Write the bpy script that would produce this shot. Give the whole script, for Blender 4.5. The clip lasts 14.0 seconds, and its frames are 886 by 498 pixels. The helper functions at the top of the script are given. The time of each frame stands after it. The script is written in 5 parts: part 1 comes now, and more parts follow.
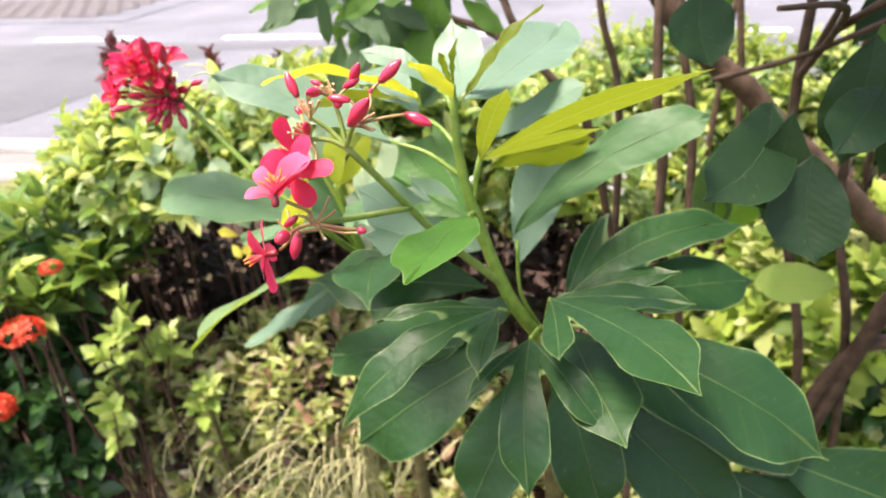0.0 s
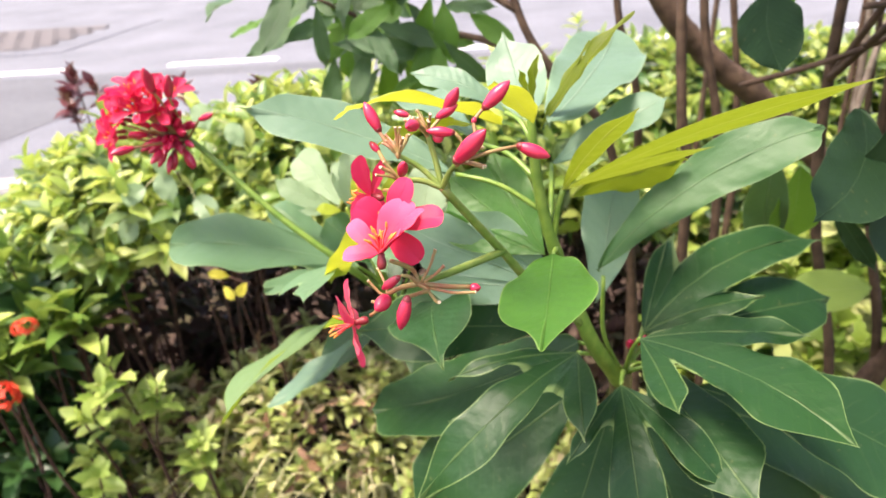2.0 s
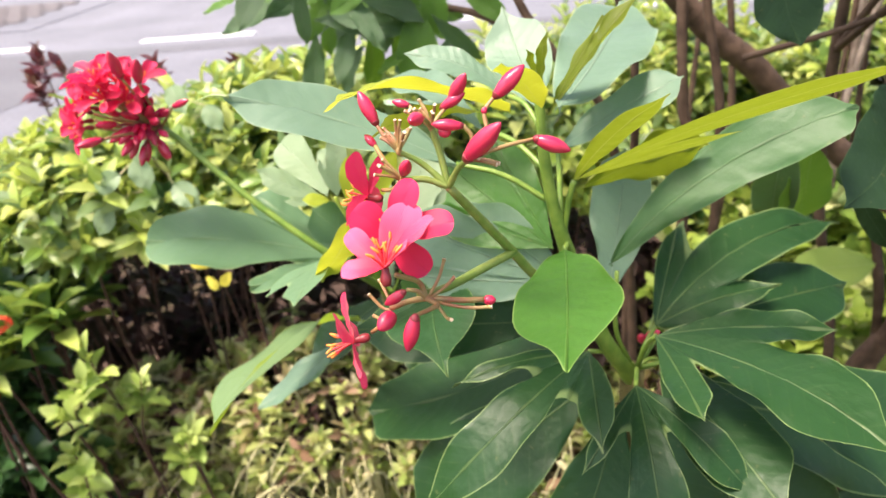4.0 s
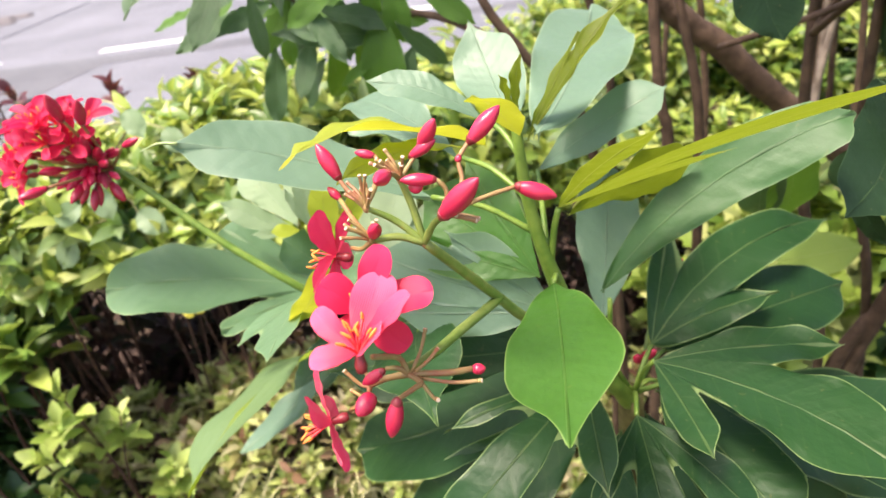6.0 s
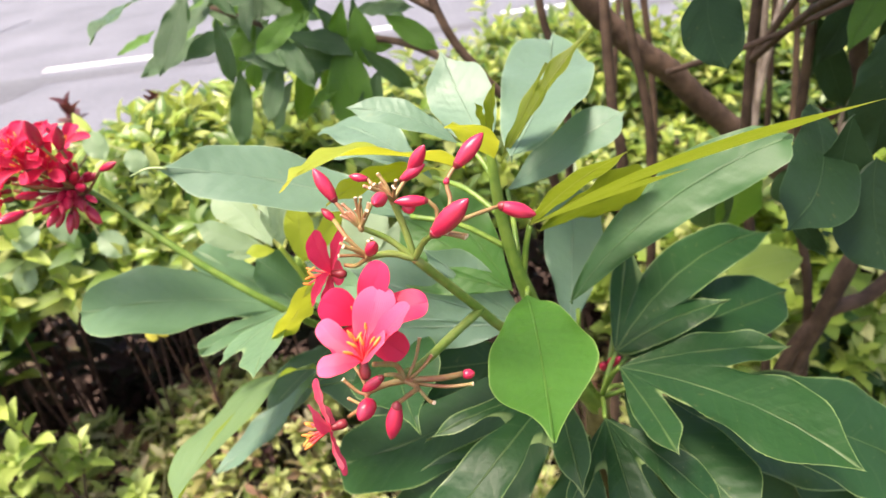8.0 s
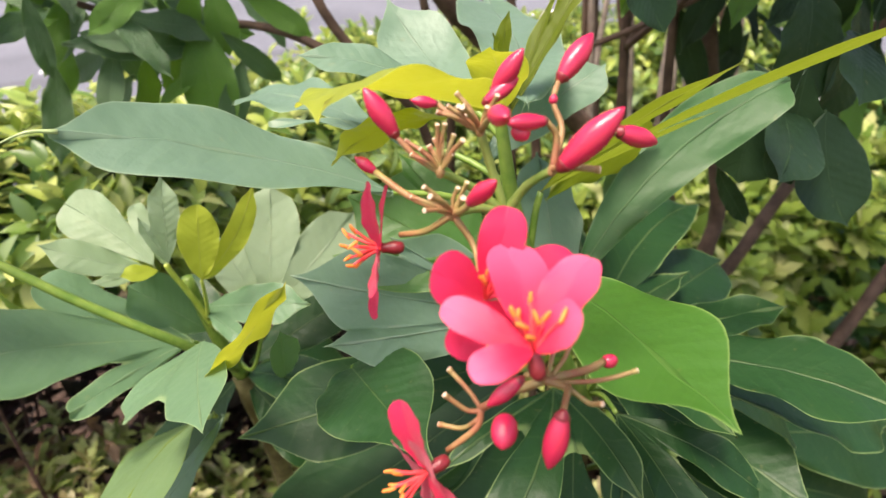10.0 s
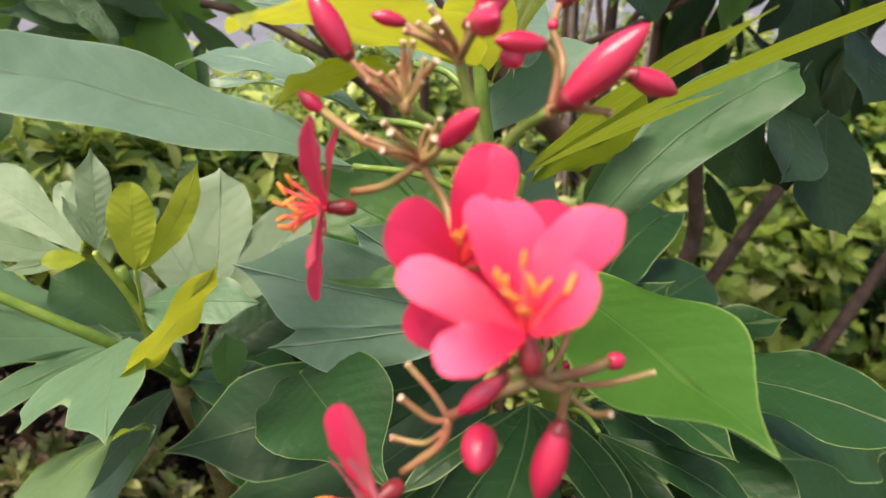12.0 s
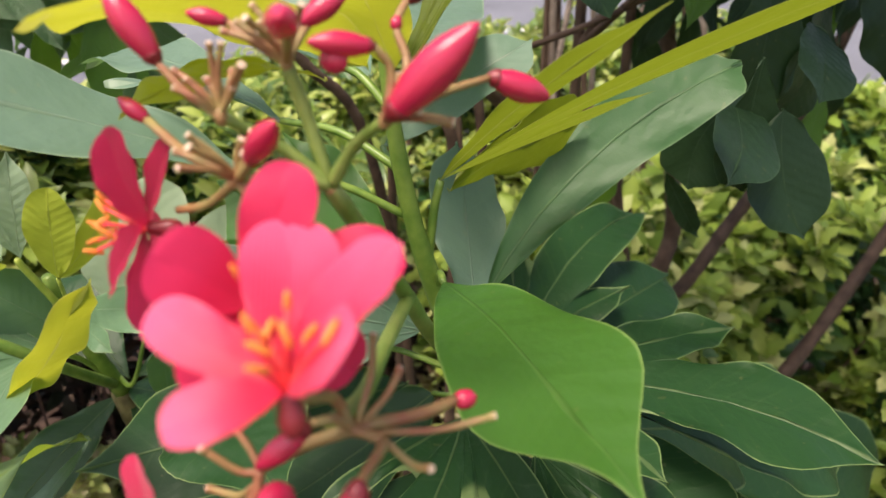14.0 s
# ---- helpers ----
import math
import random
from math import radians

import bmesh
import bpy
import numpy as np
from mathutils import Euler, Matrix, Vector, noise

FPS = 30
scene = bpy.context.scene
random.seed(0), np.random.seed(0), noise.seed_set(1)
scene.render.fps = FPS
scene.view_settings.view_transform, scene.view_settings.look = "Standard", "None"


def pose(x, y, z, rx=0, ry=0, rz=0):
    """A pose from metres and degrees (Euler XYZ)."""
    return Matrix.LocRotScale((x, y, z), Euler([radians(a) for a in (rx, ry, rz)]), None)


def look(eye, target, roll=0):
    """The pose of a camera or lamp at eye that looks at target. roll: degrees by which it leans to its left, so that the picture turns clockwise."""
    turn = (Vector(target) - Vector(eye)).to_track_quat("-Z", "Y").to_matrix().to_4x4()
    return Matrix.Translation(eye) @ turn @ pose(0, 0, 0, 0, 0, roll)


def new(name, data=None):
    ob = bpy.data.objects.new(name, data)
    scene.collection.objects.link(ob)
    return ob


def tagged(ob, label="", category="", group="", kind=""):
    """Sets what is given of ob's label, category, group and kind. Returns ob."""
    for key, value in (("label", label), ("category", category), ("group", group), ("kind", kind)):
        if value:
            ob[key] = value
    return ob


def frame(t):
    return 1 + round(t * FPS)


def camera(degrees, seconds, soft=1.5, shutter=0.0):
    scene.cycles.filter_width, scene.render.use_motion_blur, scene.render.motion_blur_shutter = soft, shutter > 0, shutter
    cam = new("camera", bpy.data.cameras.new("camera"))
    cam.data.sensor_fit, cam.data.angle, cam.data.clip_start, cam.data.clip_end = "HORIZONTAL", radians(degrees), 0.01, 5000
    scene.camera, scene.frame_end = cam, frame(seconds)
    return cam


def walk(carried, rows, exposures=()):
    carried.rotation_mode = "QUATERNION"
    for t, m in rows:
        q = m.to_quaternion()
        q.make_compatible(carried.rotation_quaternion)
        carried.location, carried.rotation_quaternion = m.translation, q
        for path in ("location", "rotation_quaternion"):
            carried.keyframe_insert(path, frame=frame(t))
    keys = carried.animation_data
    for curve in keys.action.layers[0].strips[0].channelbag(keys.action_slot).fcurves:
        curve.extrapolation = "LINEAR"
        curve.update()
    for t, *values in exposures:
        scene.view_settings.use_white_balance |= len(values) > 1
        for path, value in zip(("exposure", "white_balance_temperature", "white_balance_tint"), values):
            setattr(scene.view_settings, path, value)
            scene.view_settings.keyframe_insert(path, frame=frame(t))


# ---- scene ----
cam = camera(68.2, 14.0)
PATH = [
    (0, (0.0763, 0.1679, 1.2951), (-0.2410, 1.8991, 0.3453), -2.77),
    (0.5, (0.0453, 0.1808, 1.2983), (-0.2855, 1.8866, 0.3078), -3.94),
    (1, (0.0338, 0.2002, 1.2988), (-0.2388, 1.9234, 0.3210), -4.56),
    (1.5, (0.0262, 0.2002, 1.2966), (-0.2016, 1.9513, 0.3577), -5.09),
    (2, (0.0148, 0.2045, 1.2907), (-0.1748, 1.9718, 0.3738), -4.45),
    (2.5, (0.0100, 0.2161, 1.2874), (-0.1804, 1.9776, 0.3597), -4.18),
    (3, (0.0095, 0.2235, 1.2893), (-0.1480, 1.9687, 0.3253), -3.93),
    (3.2, (0.0092, 0.2254, 1.2864), (-0.1279, 1.9681, 0.3147), -3.67),
    (5.3, (0.0009, 0.2507, 1.2944), (-0.1522, 1.9593, 0.2662), -8.58),
    (5.5, (0.0052, 0.2558, 1.2941), (-0.1083, 1.9621, 0.2569), -8.09),
    (6, (0.0068, 0.2567, 1.2962), (-0.0832, 1.9733, 0.2738), -8.22),
    (6.5, (0.0070, 0.2518, 1.2952), (-0.0232, 1.9755, 0.2814), -7.43),
    (7, (0.0076, 0.2432, 1.2966), (-0.0046, 1.9674, 0.2832), -6.22),
    (7.2, (0.0167, 0.2408, 1.3048), (-0.0335, 1.9765, 0.3125), -7.21),
    (9.3, (-0.0675, 0.2541, 1.2938), (0.3447, 1.9425, 0.3041), -3.74),
    (9.5, (-0.0731, 0.2577, 1.2830), (0.3992, 1.9619, 0.3488), -3.33),
    (10, (-0.0633, 0.2990, 1.2673), (0.5627, 1.9413, 0.3128), -2.88),
    (10.5, (-0.0560, 0.3192, 1.2546), (0.6136, 1.9587, 0.3252), -1.59),
    (11, (-0.0437, 0.3213, 1.2549), (0.6440, 1.9436, 0.3087), -1.18),
    (11.5, (-0.0487, 0.3161, 1.2459), (0.6402, 1.9524, 0.3251), -0.09),
    (12, (-0.0544, 0.3196, 1.2448), (0.6659, 1.9505, 0.3384), 0.46),
    (12.5, (-0.0579, 0.3220, 1.2434), (0.6574, 1.9551, 0.3371), 0.41),
    (13, (-0.0457, 0.3233, 1.2425), (0.7154, 1.9489, 0.3604), 1.04),
    (13.5, (-0.0300, 0.3239, 1.2401), (0.7199, 1.9341, 0.3208), 0.45),
    (14, (-0.0277, 0.3207, 1.2439), (0.6938, 1.9429, 0.3229), 0.32),
]
walk(cam, [(t, look(eye, target, roll)) for t, eye, target, roll in PATH], [(0, 1.68, 7200, 17), (3, 1.58, 7200, 17), (7, 1.46, 7200, 17), (9.5, 1.28, 7200, 17), (10.5, 1.03, 7200, 17), (11.5, 0.9, 7200, 17), (14, 0.8, 7200, 17)])

# a phone's lens: a little softness before and behind the flowers
cam.data.dof.use_dof, cam.data.dof.focus_distance, cam.data.dof.aperture_fstop = True, 0.19, 19.0

# ---------------------------------------------------------------- world and light
world = bpy.data.worlds.new("overcast_sky")
scene.world = world
world.use_nodes = True
wn = world.node_tree.nodes
sky = wn.new("ShaderNodeTexSky")
sky.sky_type, sky.sun_disc = "NISHITA", False
sky.sun_elevation, sky.sun_rotation = radians(68), radians(-117)
sky.air_density, sky.dust_density, sky.ozone_density = 1.0, 4.0, 1.0
wn["Background"].inputs["Strength"].default_value = 0.15
world.node_tree.links.new(sky.outputs["Color"], wn["Background"].inputs["Color"])
sun = new("sun", bpy.data.lights.new("sun", "SUN"))
sun.data.energy, sun.data.angle, sun.data.color = 2.7, radians(16), (1.0, 0.95, 0.88)
sun.matrix_world = look((-3.2, -1.6, 9), (0, 0, 0))


# ---------------------------------------------------------------- materials
class Nodes:
    """A node material with its principled shader."""

    def __init__(self, name):
        self.mat = bpy.data.materials.new(name)
        self.mat.use_nodes = True
        self.tree = self.mat.node_tree
        self.bsdf = self.tree.nodes["Principled BSDF"]
        self.out = self.tree.nodes["Material Output"]

    def add(self, kind, **values):
        node = self.tree.nodes.new(kind)
        for key, value in values.items():
            node.inputs[key].default_value = value
        return node

    def link(self, a, b):
        self.tree.links.new(a, b)

    def math(self, op, a, b=0.0, clamp=False):
        node = self.tree.nodes.new("ShaderNodeMath")
        node.operation, node.use_clamp = op, clamp
        for i, v in enumerate((a, b)):
            if isinstance(v, (int, float)):
                node.inputs[i].default_value = v
            else:
                self.link(v, node.inputs[i])
        return node.outputs[0]

    def step(self, value, lo, hi):
        node = self.add("ShaderNodeMapRange", **{"From Min": lo, "From Max": hi})
        node.interpolation_type = "SMOOTHSTEP"
        self.link(value, node.inputs["Value"])
        return node.outputs[0]

    def mix(self, fac, a, b):
        node = self.tree.nodes.new("ShaderNodeMix")
        node.data_type = "RGBA"
        for i, v in ((0, fac), (6, a), (7, b)):
            if isinstance(v, (int, float)):
                node.inputs[i].default_value = v
            elif isinstance(v, tuple):
                node.inputs[i].default_value = (*v, 1)
            else:
                self.link(v, node.inputs[i])
        return node.outputs[2]

    def noise(self, scale, detail=3.0, coord="Object", rough=0.55):
        co = self.tree.nodes.new("ShaderNodeTexCoord")
        node = self.add("ShaderNodeTexNoise", Scale=scale, Detail=detail, Roughness=rough)
        self.link(co.outputs[coord], node.inputs["Vector"])
        return node.outputs["Fac"]

    def bump(self, height, strength, distance):
        node = self.add("ShaderNodeBump", Strength=strength, Distance=distance)
        self.link(height, node.inputs["Height"])
        self.link(node.outputs["Normal"], self.bsdf.inputs["Normal"])
        return node

    def finish(self, colour, rough=0.5, spec=0.5, translucent=None, share=0.0):
        if isinstance(colour, tuple):
            self.bsdf.inputs["Base Color"].default_value = (*colour, 1)
        else:
            self.link(colour, self.bsdf.inputs["Base Color"])
        if isinstance(rough, float):
            self.bsdf.inputs["Roughness"].default_value = rough
        else:
            self.link(rough, self.bsdf.inputs["Roughness"])
        self.bsdf.inputs["Specular IOR Level"].default_value = spec
        if share:
            trans = self.add("ShaderNodeBsdfTranslucent")
            if isinstance(translucent, tuple):
                trans.inputs["Color"].default_value = (*translucent, 1)
            else:
                self.link(translucent, trans.inputs["Color"])
            both = self.add("ShaderNodeMixShader", Fac=share)
            self.link(self.bsdf.outputs[0], both.inputs[1])
            self.link(trans.outputs[0], both.inputs[2])
            self.link(both.outputs[0], self.out.inputs["Surface"])
        return self.mat


def broad_leaf_material(name, dark, light, vein, through_light, rough=0.36, share=0.22, vein_count=20.0, spec=0.5, rib=0.20, edge=0.5, veins=0.06):
    """A broad leaf with a pale midrib, side veins, a pale margin and blotches."""
    n = Nodes(name)
    uv = n.tree.nodes.new("ShaderNodeUVMap")
    uv.uv_map = "blade"
    sep = n.tree.nodes.new("ShaderNodeSeparateXYZ")
    n.link(uv.outputs[0], sep.inputs[0])
    along, across = sep.outputs[0], n.math("ABSOLUTE", sep.outputs[1])
    uv2 = n.tree.nodes.new("ShaderNodeUVMap")
    uv2.uv_map = "margin"
    sep2 = n.tree.nodes.new("ShaderNodeSeparateXYZ")
    n.link(uv2.outputs[0], sep2.inputs[0])
    rim = n.math("SUBTRACT", 1.0, n.step(sep2.outputs[0], 0.0022, 0.0068))
    mid = n.math("SUBTRACT", 1.0, n.step(across, 0.0012, 0.0052))
    phase = n.math("FRACT", n.math("MULTIPLY", n.math("ADD", n.math("SUBTRACT", along, n.math("MULTIPLY", across, 0.75)), n.math("MULTIPLY", n.noise(70.0, 2.0), 0.05)), vein_count))
    tri = n.math("ABSOLUTE", n.math("SUBTRACT", phase, 0.5))
    side = n.math("SUBTRACT", 1.0, n.step(tri, 0.0, 0.11))
    info = n.tree.nodes.new("ShaderNodeObjectInfo")
    blotch = n.noise(38.0, 4.0)
    grain = n.noise(420.0, 2.0)
    fac = n.math("ADD", n.math("MULTIPLY", blotch, 0.75), n.math("MULTIPLY", info.outputs["Random"], 0.45))
    fac = n.math("SUBTRACT", fac, 0.1, clamp=True)
    base = n.mix(fac, dark, light)
    base = n.mix(n.math("MULTIPLY", grain, 0.25), base, light)
    base = n.mix(n.math("MULTIPLY", n.math("MULTIPLY", side, n.step(n.noise(55.0, 2.0), 0.30, 0.70)), veins), base, vein)
    spots = n.step(n.noise(260.0, 1.0), 0.72, 0.76)
    base = n.mix(n.math("MULTIPLY", spots, 0.12), base, (0.30, 0.26, 0.10))
    base = n.mix(n.math("MAXIMUM", n.math("MULTIPLY", mid, rib), n.math("MULTIPLY", rim, edge)), base, vein)
    swell = n.math("ADD", n.math("MULTIPLY", n.math("MULTIPLY", tri, n.noise(45.0, 2.0)), 0.40), n.math("MULTIPLY", blotch, 1.15))
    swell = n.math("ADD", swell, n.math("MULTIPLY", n.noise(150.0, 4.0), 0.42))
    n.bump(n.math("SUBTRACT", swell, n.math("MULTIPLY", mid, 0.35)), 0.6, 0.0016)
    ro = n.math("ADD", rough, n.math("MULTIPLY", grain, 0.14))
    tr = n.mix(n.math("MULTIPLY", n.math("MAXIMUM", mid, rim), 0.5), through_light, vein)
    return n.finish(base, ro, spec, tr, share)


def small_leaf_material(name, colours, rough=0.42, share=0.25, through_light=(0.35, 0.45, 0.06), spec=0.4):
    """Small leaves that differ one from the other."""
    n = Nodes(name)
    geo = n.tree.nodes.new("ShaderNodeNewGeometry")
    ramp = n.tree.nodes.new("ShaderNodeValToRGB")
    els = ramp.color_ramp.elements
    while len(els) < len(colours):
        els.new(0.5)
    for i, c in enumerate(colours):
        els[i].position, els[i].color = i / (len(colours) - 1), (*c, 1)
    info = n.tree.nodes.new("ShaderNodeObjectInfo")
    n.link(n.math("FRACT", n.math("ADD", geo.outputs["Random Per Island"], info.outputs["Random"])), ramp.inputs["Fac"])
    var = n.noise(60.0, 3.0)
    col = n.mix(n.math("MULTIPLY", var, 0.45), ramp.outputs["Color"], colours[0])
    n.bump(n.noise(240.0, 2.0), 0.25, 0.001)
    return n.finish(col, rough, spec, n.mix(0.5, ramp.outputs["Color"], through_light), share)


def bark_material(name, dark, light, scale=60.0):
    n = Nodes(name)
    a, b = n.noise(scale, 6.0), n.noise(scale * 6, 3.0)
    fac = n.math("ADD", n.math("MULTIPLY", n.step(a, 0.3, 0.7), 0.75), n.math("MULTIPLY", b, 0.25))
    n.bump(n.math("ADD", a, n.math("MULTIPLY", b, 0.5)), 0.7, 0.002)
    return n.finish(n.mix(fac, dark, light), 0.75, 0.25)


def fleshy_material(name, a, b, rough=0.3, share=0.0, tr=(1, 0.2, 0.2), scale=150.0, spec=0.5):
    n = Nodes(name)
    v = n.noise(scale, 3.0)
    n.bump(n.noise(scale * 5, 2.0), 0.12, 0.0005)
    return n.finish(n.mix(n.step(v, 0.3, 0.7), a, b), rough, spec, tr, share)


def petal_material(name, throat, tip, shade, share=0.24):
    """Red-pink petals: deep red at the throat, rosy towards the tip, finely streaked."""
    n = Nodes(name)
    uv = n.tree.nodes.new("ShaderNodeUVMap")
    uv.uv_map = "blade"
    sep = n.tree.nodes.new("ShaderNodeSeparateXYZ")
    n.link(uv.outputs[0], sep.inputs[0])
    streak = n.math("SINE", n.math("MULTIPLY", sep.outputs[1], 260.0))
    cloud = n.noise(180.0, 3.0)
    fac = n.math("ADD", n.step(sep.outputs[0], 0.26, 1.05), n.math("MULTIPLY", n.math("SUBTRACT", cloud, 0.5), 0.35), clamp=True)
    col = n.mix(fac, throat, tip)
    info = n.tree.nodes.new("ShaderNodeObjectInfo")
    col = n.mix(n.math("MULTIPLY", info.outputs["Random"], 0.40), col, shade)
    col = n.mix(n.math("MULTIPLY", n.math("MULTIPLY", streak, 0.5), 0.10, clamp=True), col, (0.6, 0.01, 0.05))
    n.bump(n.math("ADD", n.math("MULTIPLY", streak, 0.25), cloud), 0.18, 0.0006)
    n.bsdf.inputs["Sheen Weight"].default_value = 0.25
    n.bsdf.inputs["Sheen Tint"].default_value = (1, 0.75, 0.75, 1)
    return n.finish(col, 0.48, 0.35, (0.80, 0.035, 0.13), share)


def asphalt_material(name, dark, light):
    n = Nodes(name)
    grit, stain, cloud = n.noise(220.0, 3.0), n.noise(0.9, 5.0), n.noise(7.0, 4.0)
    speck = n.noise(26.0, 4.0, rough=0.75)
    fac = n.math("ADD", n.math("MULTIPLY", grit, 0.3), n.math("ADD", n.math("MULTIPLY", stain, 0.35), n.math("MULTIPLY", speck, 0.35)))
    col = n.mix(n.step(fac, 0.34, 0.66), dark, light)
    col = n.mix(n.math("MULTIPLY", n.step(cloud, 0.5, 0.8), 0.25), col, dark)
    n.bump(grit, 0.5, 0.004)
    return n.finish(col, 0.85, 0.3)


def soil_material():
    n = Nodes("soil")
    a, b = n.noise(30.0, 6.0), n.noise(4.0, 3.0)
    col = n.mix(n.step(a, 0.3, 0.7), (0.020, 0.012, 0.009), (0.070, 0.045, 0.032))
    col = n.mix(n.math("MULTIPLY", n.step(b, 0.5, 0.75), 0.5), col, (0.10, 0.10, 0.04))
    n.bump(a, 0.9, 0.02)
    return n.finish(col, 0.95, 0.15)


def grass_material():
    n = Nodes("lawn")
    a, b = n.noise(90.0, 5.0), n.noise(5.0, 3.0)
    col = n.mix(n.step(a, 0.3, 0.7), (0.05, 0.09, 0.02), (0.20, 0.26, 0.08))
    col = n.mix(n.math("MULTIPLY", n.step(b, 0.45, 0.7), 0.5), col, (0.28, 0.25, 0.14))
    n.bump(a, 0.9, 0.02)
    return n.finish(col, 0.9, 0.15)


def concrete_material(name, dark, light):
    n = Nodes(name)
    a, b = n.noise(3.0, 5.0), n.noise(120.0, 3.0)
    fac = n.math("ADD", n.math("MULTIPLY", a, 0.7), n.math("MULTIPLY", b, 0.3))
    n.bump(b, 0.4, 0.002)
    return n.finish(n.mix(n.step(fac, 0.3, 0.7), dark, light), 0.8, 0.3)


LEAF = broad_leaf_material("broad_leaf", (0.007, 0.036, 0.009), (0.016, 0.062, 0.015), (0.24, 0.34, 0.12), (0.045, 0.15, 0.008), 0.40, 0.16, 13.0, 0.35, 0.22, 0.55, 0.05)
# same kind of leaf with reflected sky painted in as pale blue-green
SKY_SHEEN_LEAF = broad_leaf_material("sky_sheen_leaf", (0.094, 0.178, 0.116), (0.160, 0.258, 0.180), (0.34, 0.44, 0.27), (0.18, 0.36, 0.09), 0.40, 0.24, 12.0, 0.50, 0.18, 0.40, 0.06)
FRESH_LEAF = broad_leaf_material("fresh_leaf", (0.020, 0.095, 0.009), (0.048, 0.152, 0.017), (0.24, 0.36, 0.10), (0.12, 0.30, 0.02), 0.42, 0.26, 13.0, 0.50, 0.10, 0.50, 0.04)
LONG_LEAF = broad_leaf_material("long_leaf", (0.030, 0.096, 0.030), (0.062, 0.146, 0.050), (0.25, 0.36, 0.17), (0.12, 0.29, 0.04), 0.44, 0.24, 12.0, 0.40, 0.14, 0.22, 0.04)
MID_LEAF = broad_leaf_material("mid_green_leaf_blade", (0.074, 0.162, 0.082), (0.138, 0.246, 0.128), (0.34, 0.46, 0.20), (0.18, 0.38, 0.05), 0.40, 0.28, 12.0, 0.45)
SHOOT_LEAF = broad_leaf_material("light_shoot_leaf", (0.20, 0.30, 0.18), (0.33, 0.43, 0.29), (0.42, 0.50, 0.30), (0.34, 0.46, 0.18), 0.45, 0.28, 12.0, 0.4)
YOUNG_LEAF = broad_leaf_material("young_leaf", (0.085, 0.125, 0.006), (0.145, 0.178, 0.012), (0.34, 0.38, 0.10), (0.25, 0.32, 0.02), 0.45, 0.5, 12.0, 0.3)
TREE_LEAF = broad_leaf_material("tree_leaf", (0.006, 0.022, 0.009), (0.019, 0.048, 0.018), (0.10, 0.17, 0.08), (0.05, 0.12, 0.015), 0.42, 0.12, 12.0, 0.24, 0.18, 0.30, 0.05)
TREE_FRESH = broad_leaf_material("tree_leaf_fresh", (0.04, 0.125, 0.014), (0.095, 0.22, 0.03), (0.2, 0.32, 0.09), (0.22, 0.42, 0.03), 0.38, 0.3, 12.0, 0.4)
HEDGE_LEAF = small_leaf_material("hedge_leaf", [(0.06, 0.14, 0.030), (0.17, 0.29, 0.055), (0.32, 0.45, 0.085), (0.50, 0.60, 0.13), (0.66, 0.70, 0.24), (0.11, 0.21, 0.07), (0.30, 0.40, 0.20)], 0.36, 0.38, (0.52, 0.58, 0.10), 0.55)
GREEN_SMALL = small_leaf_material("mid_green_leaf", [(0.07, 0.13, 0.020), (0.23, 0.35, 0.052), (0.43, 0.54, 0.10), (0.11, 0.21, 0.027), (0.64, 0.65, 0.28), (0.33, 0.45, 0.07)], 0.5, 0.3, (0.3, 0.4, 0.08), 0.3)
# own dark green of the low bush; elsewhere painted shade inside bushes
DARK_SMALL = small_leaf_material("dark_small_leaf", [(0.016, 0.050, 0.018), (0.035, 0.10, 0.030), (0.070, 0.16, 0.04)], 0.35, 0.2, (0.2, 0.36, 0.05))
PALE_SMALL = small_leaf_material("variegated_leaf", [(0.16, 0.26, 0.05), (0.48, 0.55, 0.18), (0.70, 0.70, 0.36), (0.30, 0.42, 0.10), (0.72, 0.60, 0.44), (0.22, 0.13, 0.08), (0.58, 0.61, 0.24), (0.10, 0.16, 0.04)], 0.5, 0.35, (0.6, 0.6, 0.16), 0.3)
TREE_SMALL = small_leaf_material("crown_leaf", [(0.016, 0.052, 0.022), (0.035, 0.085, 0.035), (0.052, 0.112, 0.052)], 0.38, 0.16, (0.10, 0.24, 0.03))
MAROON_SMALL = small_leaf_material("maroon_leaf", [(0.06, 0.015, 0.02), (0.14, 0.04, 0.05), (0.10, 0.06, 0.03)], 0.4, 0.2, (0.3, 0.06, 0.06))
IXORA_LEAF = small_leaf_material("bush_leaf", [(0.045, 0.105, 0.022), (0.16, 0.29, 0.055), (0.34, 0.47, 0.10), (0.08, 0.17, 0.04), (0.22, 0.35, 0.075), (0.52, 0.61, 0.15)], 0.38, 0.28, (0.36, 0.48, 0.07), 0.5)
SHOOT_SMALL = small_leaf_material("light_shoot", [(0.16, 0.27, 0.045), (0.30, 0.43, 0.09), (0.44, 0.53, 0.16), (0.22, 0.35, 0.06), (0.54, 0.59, 0.24)], 0.42, 0.3, (0.42, 0.52, 0.10), 0.45)
# maroon-brown leaves; near-black tones stand in for shade below hedge and inside bushes
UNDER_SHADE_LEAF = small_leaf_material("undergrowth_shade_leaf", [(0.020, 0.010, 0.010), (0.055, 0.025, 0.022), (0.030, 0.045, 0.016), (0.085, 0.050, 0.040), (0.020, 0.030, 0.012), (0.13, 0.075, 0.055)], 0.6, 0.1, (0.1, 0.04, 0.03), 0.2)
DRY_LEAF = small_leaf_material("dry_leaf", [(0.10, 0.055, 0.03), (0.22, 0.13, 0.07), (0.34, 0.24, 0.15), (0.14, 0.06, 0.04)], 0.75, 0.1, (0.3, 0.15, 0.05), 0.2)
